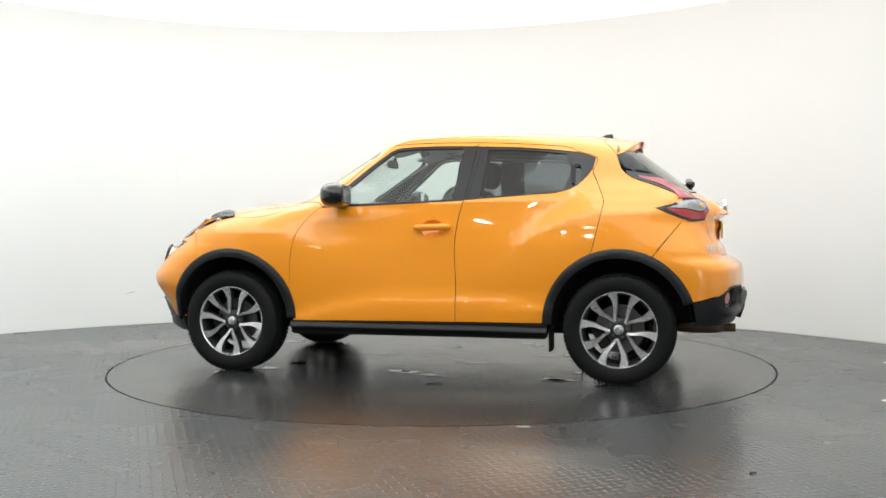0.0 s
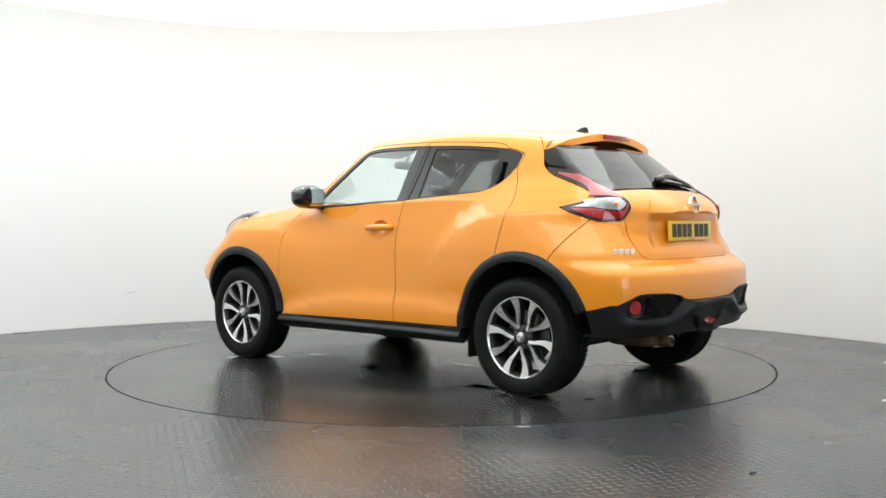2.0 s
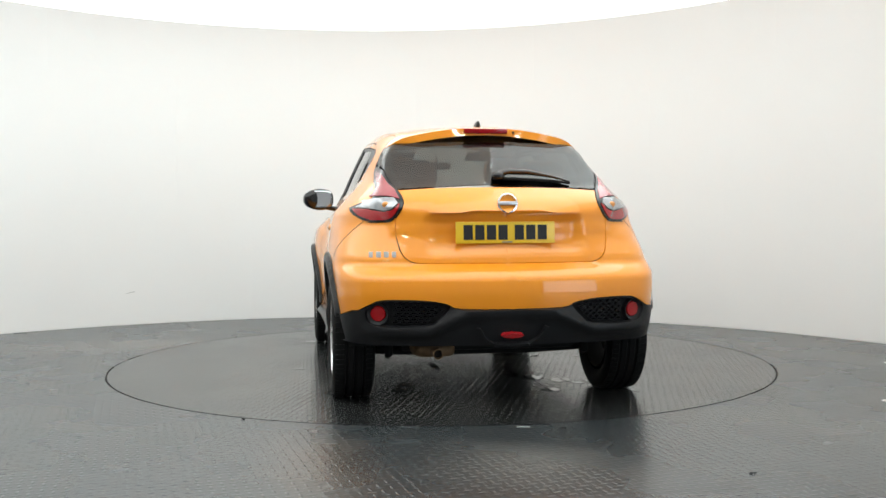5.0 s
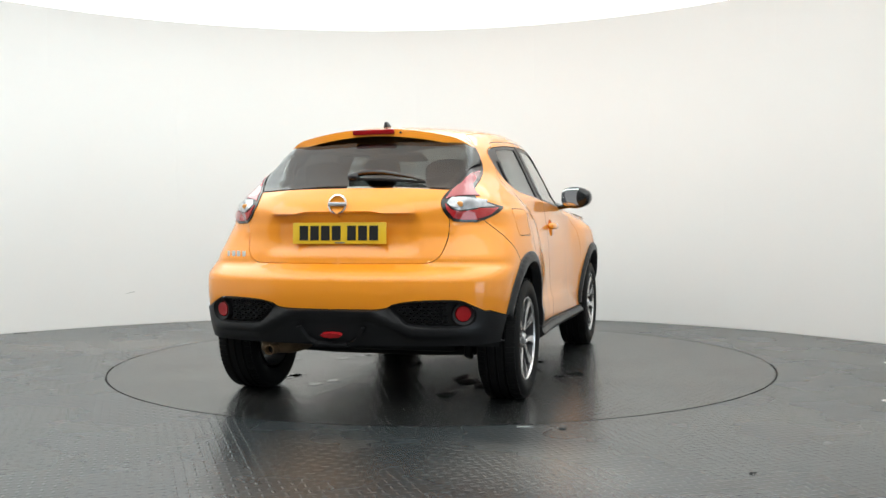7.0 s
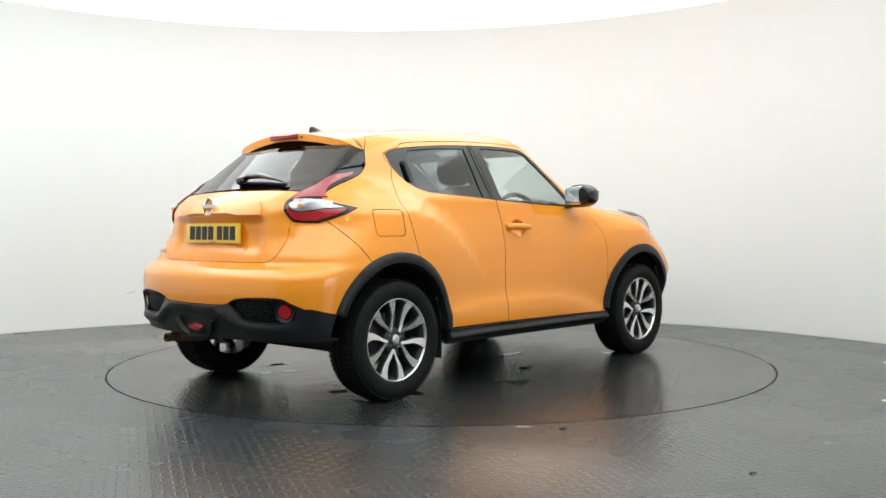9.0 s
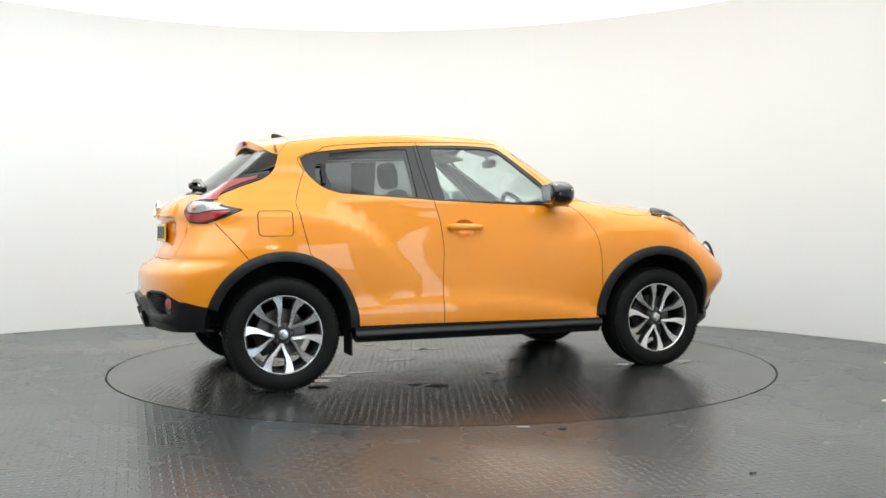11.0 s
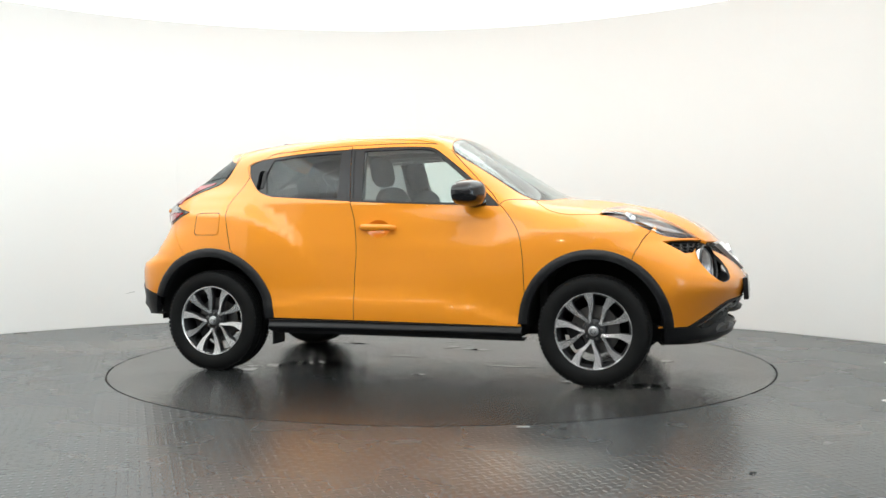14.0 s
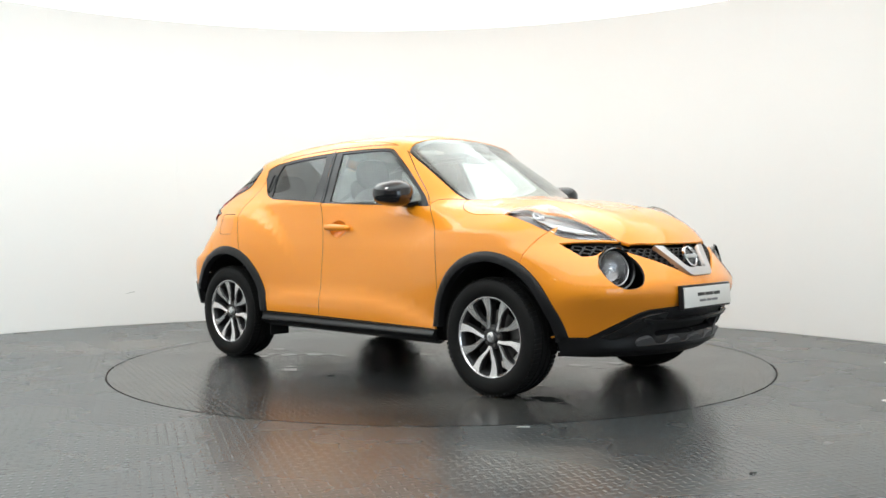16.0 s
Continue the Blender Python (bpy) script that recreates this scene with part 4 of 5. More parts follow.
# plates, wiper, aerial, stop lamp
def bars(parent, spans, mat, x, z0, z1, facing):
    """Plain bars in place of lettering."""
    for y0, y1 in spans:
        part("lettering", box_bm((0.003, abs(y1 - y0), z1 - z0), (x, (y0 + y1) / 2, (z0 + z1) / 2)), mat, parent, "plain bar of lettering", smooth=False)


plate = part("rear_number_plate", box_bm((0.008, 0.52, 0.111)), YELLOW_PLATE, car, "yellow number plate with black bars", at=pose(-1.858, 0.005, 0.919, 0, 2, 0), bevel=0.002)
bars(plate, [(0.22 - 0.0607 * k - (0.025 if k > 3 else 0), 0.172 - 0.0607 * k - (0.025 if k > 3 else 0)) for k in range(7)], INK, -0.005, -0.037, 0.039, -1)
bars(plate, [(0.02, -0.035)], GREY_INK, -0.005, -0.052, -0.046, -1)
holder = part("front_plate_holder", box_bm((0.03, 0.535, 0.135)), PLASTIC, car, at=pose(2.118, 0, 0.556, 0, -3, 0), bevel=0.006)
fplate = part("dealer_plate", box_bm((0.008, 0.52, 0.111), (0.019, 0, 0)), WHITE_PLATE, holder, "white show plate with grey lettering bars", bevel=0.003)
bars(fplate, [(-0.12, -0.045), (-0.035, 0.05), (0.06, 0.13)], INK, 0.0235, 0.004, 0.022, 1)
bars(fplate, [(-0.10, -0.03), (-0.02, 0.03), (0.04, 0.10)], GREY_INK, 0.0235, -0.028, -0.015, 1)
name_mark = tagged(new("model_badge"), "chrome model badge, plain shapes")
name_mark.parent = car
for k, w in enumerate((0.026, 0.032, 0.032, 0.028)):
    y = 0.69 - 0.038 * k
    q = march(np.array([[-1.2, y, 0.81]]), np.array([[-1.0, 0, 0]]), 0.02, 1.2)[0]
    part("bar", box_bm((0.006, w * 0.8, 0.030), tuple(q + np.array([-0.002, 0, 0])), turn=Matrix.Rotation(radians(-28 + 3 * k), 4, "Z")), BADGE_SILVER, name_mark, bevel=0.002)
part("stop_lamp", box_bm((0.02, 0.25, 0.03)), RED, spoiler, "slim red high stop lamp", at=pose(-1.354, 0, 1.487, 0, -15, 0), bevel=0.007)
part("washer_nozzle", pillow_bm((0.014, 0.014, 0.012), 2), PLASTIC, spoiler, at=pose(-1.352, -0.16, 1.48))
fin = bmesh.new()
ring_v = []
for k, (x0, x1, w, z) in enumerate(((0.05, -0.055, 0.022, 0), (0.03, -0.055, 0.018, 0.012), (-0.005, -0.05, 0.010, 0.028), (-0.028, -0.045, 0.004, 0.034))):
    ring_v.append([fin.verts.new(p) for p in ((x0, 0, z), ((x0 + x1) / 2, w, z), (x1, w * 0.6, z), (x1, -w * 0.6, z), ((x0 + x1) / 2, -w, z))])
for p, q in zip(ring_v, ring_v[1:]):
    for i in range(5):
        fin.faces.new((p[i], p[(i + 1) % 5], q[(i + 1) % 5], q[i]))
fin.faces.new(ring_v[-1])
part("aerial_fin", fin, PLASTIC, roof, "small black aerial fin", at=pose(-1.10, 0, 1.535, 0, -4, 0))


def on_glass(x, y, up=0.0):
    q = march(np.array([[x, y, 0.7]]), np.array([[0, 0, 1.0]]), 0.02, 1.2)
    return tuple((q + normals(q) * up)[0])


wiper = part("rear_wiper", tube_bm([on_glass(-1.64, 0.0, 0.025), on_glass(-1.63, -0.06, 0.034), on_glass(-1.625, -0.16, 0.033), on_glass(-1.63, -0.30, 0.022), on_glass(-1.64, -0.40, 0.016)], [0.020, 0.025, 0.022, 0.012, 0.005], 10, flat=0.7), GLOSS, rear_glass, "black rear wiper arm")
part("blade", tube_bm([on_glass(-1.66, -0.02, 0.012), on_glass(-1.658, -0.2, 0.012), on_glass(-1.648, -0.40, 0.012)], 0.008, 6), RUBBER, wiper)
part("pivot", pillow_bm((0.06, 0.07, 0.05), 2.5), GLOSS, wiper, at=pose(*on_glass(-1.65, 0.0, 0.018)))
# door mirrors and handles
for s, door in ((1, front_doors[0]), (-1, front_doors[1])):
    shell = pillow_bm((0.205, 0.225, 0.16), 2.7, (0.014, 0, 0), 14, 28)
    for v in shell.verts:
        if v.co.x < -0.03:
            v.co.x = -0.03 + (v.co.x + 0.03) * 0.35
        v.co.x -= 0.05 * max(0, v.co.y * s) / 0.1 * 0.5
        v.co.z *= 1 - 0.18 * max(0, v.co.y * s) / 0.1
    m = part("door_mirror", shell, GLOSS, door, "gloss black door mirror with silver strip", at=pose(0.50, s * 0.872, 1.152, 0, 0, s * 4))
    part("mirror_glass", pillow_bm((0.008, 0.20, 0.125), 4), MIRROR, m, "mirror glass", at=pose(-0.050, s * 0.002, 0.0, 0, 0, -s * 8))
    part("stalk", tube_bm([(0.0, -s * 0.06, -0.055), (0.0, -s * 0.12, -0.07), (0.06, -s * 0.165, -0.055)], [0.035, 0.03, 0.035], 12, flat=0.6), GLOSS, m)
    part("indicator_strip", tube_bm([(0.062 - 0.3 * (t ** 2), s * (t * 1.0), 0.025 + 0.02 * t) for t in np.linspace(-0.05, 0.1, 8)], 0.006, 6), CHROME, m, "silver indicator strip")
    q = march(np.array([[-0.105, 0, 0.945]]), np.array([[0, 1.0, 0]]), 0.02, 1.2)[0]
    h = part("door_handle", tube_bm([(-0.115, s * 0.0, 0.002), (-0.10, s * 0.018, 0.002), (-0.05, s * 0.026, 0.001), (0.04, s * 0.026, 0), (0.10, s * 0.018, -0.001), (0.118, s * 0.0, -0.002)], [0.010, 0.016, 0.0175, 0.0165, 0.014, 0.008], 12, flat=1.25), PAINT, door, "body-colour pull handle", at=pose(-0.105, s * (q[1] + 0.006), 0.945))
    part("key_cover", pillow_bm((0.026, 0.008, 0.02), 2.5), LAMP_DARK, h, at=pose(-0.085, s * 0.03, 0.002))


# wheels
def wheel(at):
    w = new("wheel")
    w.parent = car
    w.matrix_basis = at
    tagged(w, "black tyre on a five-pair spoke alloy wheel")
    tyre = lathe_bm([(0.222, 0.008), (0.235, 0.020), (0.262, 0.030), (0.290, 0.031), (0.312, 0.023), (0.325, 0.008), (0.3305, -0.012), (0.331, -0.036), (0.323, -0.040), (0.323, -0.048), (0.331, -0.052), (0.332, -0.080), (0.324, -0.084), (0.324, -0.094), (0.332, -0.098), (0.331, -0.126), (0.323, -0.130), (0.323, -0.138), (0.3305, -0.142), (0.326, -0.172), (0.314, -0.188), (0.285, -0.198), (0.25, -0.19), (0.222, -0.175)], 96)
    part("tyre", tyre, RUBBER, w, "black tyre with grooved tread")
    tread = bmesh.new()
    for k in range(76):  # tread blocks on the shoulders
        a = 2 * math.pi * k / 76
        for y0, y1, lean in ((0.016, -0.034, 0.012), (-0.144, -0.180, -0.012)):
            turn = Matrix.Rotation(-a, 4, "Y") @ Matrix.Translation((0.3255, (y0 + y1) / 2, 0)) @ Matrix.Rotation(lean * 8, 4, "X") @ Matrix.Rotation((0.14 if y0 > 0 else -0.14), 4, "Z")
            bmesh.ops.create_cube(tread, size=1, matrix=turn @ Matrix.Diagonal((0.014, abs(y1 - y0), 0.0175, 1)))
    tagged(part("tread", tread, RUBBER, w), kind="stuff")
    part("rim", lathe_bm([(0.206, -0.18), (0.205, -0.03), (0.209, -0.004), (0.217, 0.008)], 72), ALLOY_DARK, w, "grey alloy barrel")
    part("rim_lip", lathe_bm([(0.216, 0.002), (0.220, 0.013), (0.224, 0.018), (0.228, 0.018), (0.230, 0.012), (0.222, -0.004)], 72, closed=True), ALLOY, w, "machined outer lip")
    for k in range(5):
        mid = radians(90 + 72 * k)
        for s in (1, -1):
            for name, mat, wide, y_face, y_back in (("spoke", ALLOY, 1.0, 0.0, -0.012), ("spoke_web", ALLOY_DARK, 1.12, -0.012, -0.055)):
                bm = bmesh.new()
                rows = []
                for t in np.linspace(0, 1, 13):
                    r = 0.052 + (0.219 - 0.052) * t
                    a = mid + s * (0.06 + 0.285 * math.sin(min(1.0, t / 0.62) * math.pi / 2) - 0.045 * max(0.0, (t - 0.62) / 0.38) ** 2)
                    half = wide * (0.0078 + 0.0048 * t + 0.015 * t ** 3)
                    c = Vector((r * math.cos(a), 0, r * math.sin(a)))
                    tan = Vector((-math.sin(a), 0, math.cos(a)))
                    y = -0.004 + 0.018 * t ** 1.5
                    if name == "spoke_web":
                        y_b = y - 0.05
                    else:
                        y_b = y + y_back
                    rows.append([bm.verts.new(c + tan * half + Vector((0, y + y_face - 0.004 * (s > 0), 0))), bm.verts.new(c - tan * half + Vector((0, y + y_face - 0.004 * (s < 0), 0))), bm.verts.new(c - tan * half + Vector((0, y_b, 0))), bm.verts.new(c + tan * half + Vector((0, y_b, 0)))])
                for p, q in zip(rows, rows[1:]):
                    for i in range(4):
                        bm.faces.new((p[i], p[(i + 1) % 4], q[(i + 1) % 4], q[i]))
                bm.faces.new(rows[0])
                bm.faces.new(rows[-1][::-1])
                part(name, bm, mat, w)
    part("hub", lathe_bm([(0.0, -0.012), (0.05, -0.012), (0.068, -0.02), (0.075, -0.05), (0.07, -0.07)], 40), ALLOY_DARK, w)
    cap = part("hub_cap", lathe_bm([(0.0, 0.008), (0.022, 0.008), (0.028, 0.004), (0.031, -0.012)], 32), SATIN, w, "silver centre cap")
    part("cap_mark", lathe_bm([(0.013, 0.0085), (0.014, 0.011), (0.018, 0.0105), (0.018, 0.0075)], 24), CHROME, cap)
    for k in range(5):
        a = radians(90 + 36 + 72 * k)
        part("wheel_nut", lathe_bm([(0.0, 0.004), (0.007, 0.004), (0.010, 0.0), (0.011, -0.02)], 6), STEEL, w, at=pose(0.048 * math.cos(a), -0.006, 0.048 * math.sin(a)))
    part("brake_disc", lathe_bm([(0.06, -0.075), (0.145, -0.075), (0.147, -0.08), (0.147, -0.095), (0.06, -0.095)], 48, closed=True), STEEL, w, "worn steel brake disc")
    part("brake_caliper", box_bm((0.07, 0.08, 0.15), (0.12, -0.085, 0.01)), DARK, w, bevel=0.012)
    return w


first = wheel(pose(AF, 0.846, 0.331, 0, 27, 0))
for m in (pose(-1.265, 0.846, 0.331, 0, 27, 0), pose(AF, -0.846, 0.331, 0, 25, 180), pose(-1.265, -0.846, 0.331, 0, 27, 180)):
    copy_thing(first, m)
# wheel housings, floor pan, exhaust, axle
for cx in (AF, -1.265):
    for s in (1, -1):
        liner = lathe_bm([(0.05, 0.42), (0.41, 0.42), (0.415, 0.60), (0.415, 0.80)], 40)
        bmesh.ops.bisect_plane(liner, geom=liner.verts[:] + liner.edges[:] + liner.faces[:], plane_co=(0, 0, -0.03), plane_no=(0, 0, -1), clear_outer=True)
        part("wheel_housing", liner, DARK, car, at=pose(cx, 0, AZ, 0, 0, 0 if s > 0 else 180))
pan = box_bm((3.1, 1.00, 0.08), (0.12, 0, 0.30))
box_bm((1.62, 1.50, 0.10), (0.0, 0, 0.31), pan)
box_bm((0.62, 1.0, 0.14), (-1.60, 0, 0.43), pan)
box_bm((0.5, 1.1, 0.12), (1.62, 0, 0.30), pan)
part("floor_pan", pan, DARK, car, bevel=0.03)
part("rear_axle", tube_bm([(-1.265, -0.62, 0.27), (-1.22, -0.3, 0.25), (-1.22, 0.3, 0.25), (-1.265, 0.62, 0.27)], 0.04, 10), DARK, car)
for s in (1, -1):
    part("suspension_arm", tube_bm([(-1.40, s * 0.56, 0.30), (-1.40, s * 0.56, 0.245), (-1.36, s * 0.56, 0.235)], 0.022, 8), DARK, car)
    part("mud_flap", box_bm((0.012, 0.16, 0.14), (-0.845, s * 0.72, 0.25)), DARK, car, bevel=0.005)
part("exhaust_box", pillow_bm((0.30, 0.22, 0.085), 4), RUST, car, "rusty exhaust box", at=pose(-1.72, 0.37, 0.322))
part("exhaust_pipe", lathe_x([(0.022, 0.10), (0.026, 0.10), (0.027, -0.2), (0.022, -0.2)], 20), RUST, car, at=pose(-1.84, 0.37, 0.312, 0, 0, 180))
part("pipe_bore", lathe_x([(0.0, 0.06), (0.0215, 0.06)], 20), DARK, car, at=pose(-1.84, 0.37, 0.312, 0, 0, 180))
# inner walls that close the body from within
part("bulkhead", box_bm((0.05, 1.28, 0.66), (0.93, 0, 0.68)), DARK, car)
part("boot_trim", box_bm((0.75, 0.98, 0.05), (-1.32, 0, 0.86)), CABIN, car, bevel=0.01)
part("parcel_shelf", box_bm((0.36, 1.06, 0.025), (-1.40, 0, 1.10)), CABIN, car, bevel=0.01)
child("roof_lining", skin_mesh("roof_lining", [X((0.24, 0), (0.26, 0.48), (0.28, 0.50)), X((0.28, 0.50), (-0.6, 0.49), (-1.15, 0.46)), X((-1.15, 0.46), (-1.15, 0))], HEADLINER, top=True, sides=(1, -1), offset=-0.035, depth=0.006), car, "pale grey headlining")
panel("door_card", [S((-0.22, 0.40), (0.76, 0.40)), S((0.76, 0.40), (0.76, 0.9), (0.62, 1.07)), S((0.62, 1.07), (-0.28, 1.10)), S((-0.28, 1.10), (-0.22, 0.40))], CABIN, front_doors, pair=True, offset=-0.06, step=0.06, depth=0.02)
panel("door_card", [S((-0.30, 0.40), (-0.78, 0.40)), S((-0.78, 0.40), (-0.86, 0.7), (-1.05, 0.85), (-1.05, 1.05)), S((-1.05, 1.05), (-0.90, 1.13), (-0.32, 1.10)), S((-0.32, 1.10), (-0.30, 0.40))], CABIN, rear_doors, pair=True, offset=-0.06, step=0.06, depth=0.02)
panel("pillar_trim", [S((-0.20, 0.40), (-0.22, 1.0), (-0.26, 1.46)), S((-0.26, 1.46), (-0.44, 1.45)), S((-0.44, 1.45), (-0.40, 1.0), (-0.34, 0.40)), S((-0.34, 0.40), (-0.20, 0.40))], CABIN, [car, car], "black inner door pillar trim", pair=True, offset=-0.028, depth=0.03, step=0.06)
dash = pillow_bm((0.42, 1.30, 0.26), 3.5, (0.76, 0, 0.965), 10, 28)
part("dashboard", dash, CABIN, car, "black plastic dashboard")
part("instrument_hood", pillow_bm((0.24, 0.36, 0.12), 2.6, (0.64, -0.36, 1.075)), CABIN, car)
steer = lathe_x([(0.185 + 0.016 * math.cos(t), 0.016 * math.sin(t)) for t in np.linspace(0, 2 * math.pi, 9)], 40)
wheel_ob = part("steering_wheel", steer, CABIN, car, "black steering wheel", at=pose(0.47, -0.36, 1.0, 0, -25, 0))
part("spoke", box_bm((0.02, 0.35, 0.05)), CABIN, wheel_ob, bevel=0.008)
part("horn_pad", pillow_bm((0.06, 0.15, 0.13), 3), CABIN, wheel_ob)
part("column", tube_bm([(0, 0, 0), (0.28, 0, -0.02)], 0.04, 12), CABIN, wheel_ob)
part("interior_mirror", pillow_bm((0.03, 0.23, 0.06), 3.5), CABIN, car, at=pose(0.42, 0, 1.395))
part("mirror_stem", tube_bm([(0.42, 0, 1.40), (0.38, 0, 1.47)], 0.012, 8), CABIN, car)


def seat(x, y, wide, back_z):
    """Cushion, backrest, headrest and its two posts."""
    s = new("seat")
    s.parent = car
    s.matrix_basis = pose(x, y, 0)
    tagged(s, "dark fabric car seat")
    part("cushion", pillow_bm((0.50, wide, 0.20), 3.5, (0.12, 0, 0.62)), FABRIC, s)
    part("backrest", pillow_bm((0.17, wide, back_z), 3.2, (0, 0, 0)), FABRIC, s, at=pose(-0.16, 0, 0.62 + back_z / 2, 0, -14, 0))
    return s


def headrest(s, y, z, tall=0.2):
    h = part("headrest", pillow_bm((0.11, 0.27, tall), 3.0), FABRIC, s, at=pose(-0.285, y, z, 0, -10, 0))
    for d in (0.055, -0.055):
        part("post", tube_bm([(0.0, d, -tall / 2 + 0.02), (0.012, d, -tall / 2 - 0.10)], 0.006, 6), CHROME, h)


for y in (0.36, -0.36):
    s = seat(0.05, y, 0.50, 0.60)
    headrest(s, 0, 1.315, 0.20)
bench = seat(-0.86, 0, 1.22, 0.50)
for y in (0.38, -0.38):
    headrest(bench, y, 1.24, 0.19)
for y in (0.36, -0.36):
    part("sun_visor", box_bm((0.16, 0.34, 0.02)), HEADLINER, car, at=pose(0.22, y, 1.455, 0, 14, 0), bevel=0.006)

# ---- the room ----
CX, CY, CR, CH = -0.58, -1.35, 4.58, 2.985


def ring_wall(name, r0, r1, a0, a1, z0, z1, mat, parent=None, label="", step=2.0):
    n = max(2, int(abs(a1 - a0) / step) + 1)
    verts, faces = [], []
    for a in np.radians(np.linspace(a0, a1, n)):
        c, s = math.cos(a), math.sin(a)
        verts += [(CX + r * c, CY + r * s, z) for r, z in ((r0, z0), (r0, z1), (r1, z1), (r1, z0))]
    for k in range(n - 1):
        for i in range(4):
            faces.append((4 * k + i, 4 * k + (i + 1) % 4, 4 * k + 4 + (i + 1) % 4, 4 * k + 4 + i))
    faces += [(3, 2, 1, 0), tuple(4 * (n - 1) + i for i in range(4))]
    bm = bmesh.new()
    vs = [bm.verts.new(v) for v in verts]
    for f in faces:
        bm.faces.new([vs[i] for i in f])
    if parent is None:
        ob = part(name, bm, mat, None, label)
        return tagged(ob, kind="structure", category="wall")
    return part(name, bm, mat, parent)


WALL_A0, WALL_A1 = -36.0, 216.0
wall = ring_wall("wall_curved", CR + 0.0022, CR + 0.12, WALL_A0, WALL_A1, 0, CH, WALL, None, "white painted curved studio wall of large boards")
SHEET = 30.5
for z0, z1, first_a in ((0.006, 1.22, 107.3), (1.22, 2.44, 116.5), (2.44, CH, 101.0)):
    a = first_a - SHEET * math.ceil((first_a - WALL_A0) / SHEET)
    while a < WALL_A1:
        b0, b1 = max(a, WALL_A0), min(a + SHEET, WALL_A1)
        if b1 - b0 > 0.5:
            ring_wall("panel", CR, CR + 0.002, b0 + 0.004, b1 - 0.004, z0 + 0.0005, z1 - 0.0005, WALL, wall)
        a += SHEET

for a, z, dz in ((122.66, 0.305, 0.003), (122.3, 0.313, 0.004), (121.95, 0.318, 0.005)):
    ring_wall("scuff", CR - 0.0008, CR + 0.0005, a - 0.16, a + 0.16, z, z + dz, TAPE, wall)


def disc_mesh(name, r_in, r_out, z, mat, cx=0.0, cy=0.0, thick=0.02, steps=180, square=None):
    """A flat ring or disc with an edge of real depth; square makes its outer edge a rectangle."""
    bm = bmesh.new()
    rows = []
    for k in range(steps):
        a = 2 * math.pi * k / steps
        c, s = math.cos(a), math.sin(a)
        if square:
            x0, x1, y0, y1 = square
            t = min((x1 - cx if c > 0 else x0 - cx) / c if abs(c) > 1e-9 else 1e9, (y1 - cy if s > 0 else y0 - cy) / s if abs(s) > 1e-9 else 1e9)
        else:
            t = r_out
        if r_in:
            rows.append([bm.verts.new(p) for p in ((cx + r_in * c, cy + r_in * s, z - thick), (cx + r_in * c, cy + r_in * s, z), (cx + t * c, cy + t * s, z), (cx + t * c, cy + t * s, z - thick))])
        else:
            rows.append([bm.verts.new(p) for p in ((cx + t * c, cy + t * s, z), (cx + t * c, cy + t * s, z - thick))])
    n = len(rows[0])
    for k in range(steps):
        p, q = rows[k], rows[(k + 1) % steps]
        for i in range(n - 1):
            bm.faces.new((p[i], p[i + 1], q[i + 1], q[i]))
    if not r_in:
        bm.faces.new([r[0] for r in rows])
        bm.faces.new([r[1] for r in rows][::-1])
    return part(name, bm, mat, None, smooth=False)


ROOM = (-5.6, 5.0, -9.6, 4.0)
TABLE_R = 2.249
floor = tagged(disc_mesh("floor", TABLE_R + 0.013, 0, 0.0, FLOOR, square=ROOM), "worn grey tread-pattern sheet floor, partly glossy", "floor", kind="structure")
tagged(part("floor_pit", lathe_bm([(0.0, -0.06), (2.4, -0.06)], 90), DARK, None), "dark pit under the turntable", "floor", kind="structure").matrix_basis = pose(0, 0, -0.0, 90, 0, 0) @ pose(0, 0, 0, 0, 0, 0)
turntable = tagged(new("turntable"), "round grey vehicle turntable flush with the floor, scuffed and wet", "turntable")
top_disc = disc_mesh("plate", 0, TABLE_R, 0.0, DISC, thick=0.03)
top_disc.parent = turntable
# the plate's side is coloured dark for the shade in the seam
top_disc.data.materials.append(DARK)
for f in top_disc.data.polygons:
    f.material_index = 0 if f.normal.z > 0.5 else 1
# dark filler ring that stands in for the seam's shade
part("rim", lathe_bm([(TABLE_R + 0.012, -0.03), (TABLE_R + 0.012, -0.006), (TABLE_R + 0.0005, -0.006), (TABLE_R + 0.0005, -0.03)], 180, closed=True), DARK, turntable, "dark ring filling the seam in place of its shade", at=pose(0, 0, 0, 90, 0, 0))
ceiling = tagged(disc_mesh("ceiling", 0, CR + 0.1, CH + 0.04, CEILING_LIGHT, CX, CY, 0.035), "glowing white stretched ceiling over the turntable", "ceiling", kind="structure")
tagged(disc_mesh("ceiling_front", CR + 0.102, 0, CH + 0.08, WALL_PLAIN, CX, CY, 0.06, square=ROOM), "plain grey ceiling", "ceiling", kind="structure")


def room_wall(name, boxes, label):
    bm = bmesh.new()
    for size, at in boxes:
        box_bm(size, at, bm)
    return tagged(part(name, bm, WALL_PLAIN, None, smooth=False), label, "wall", kind="structure")


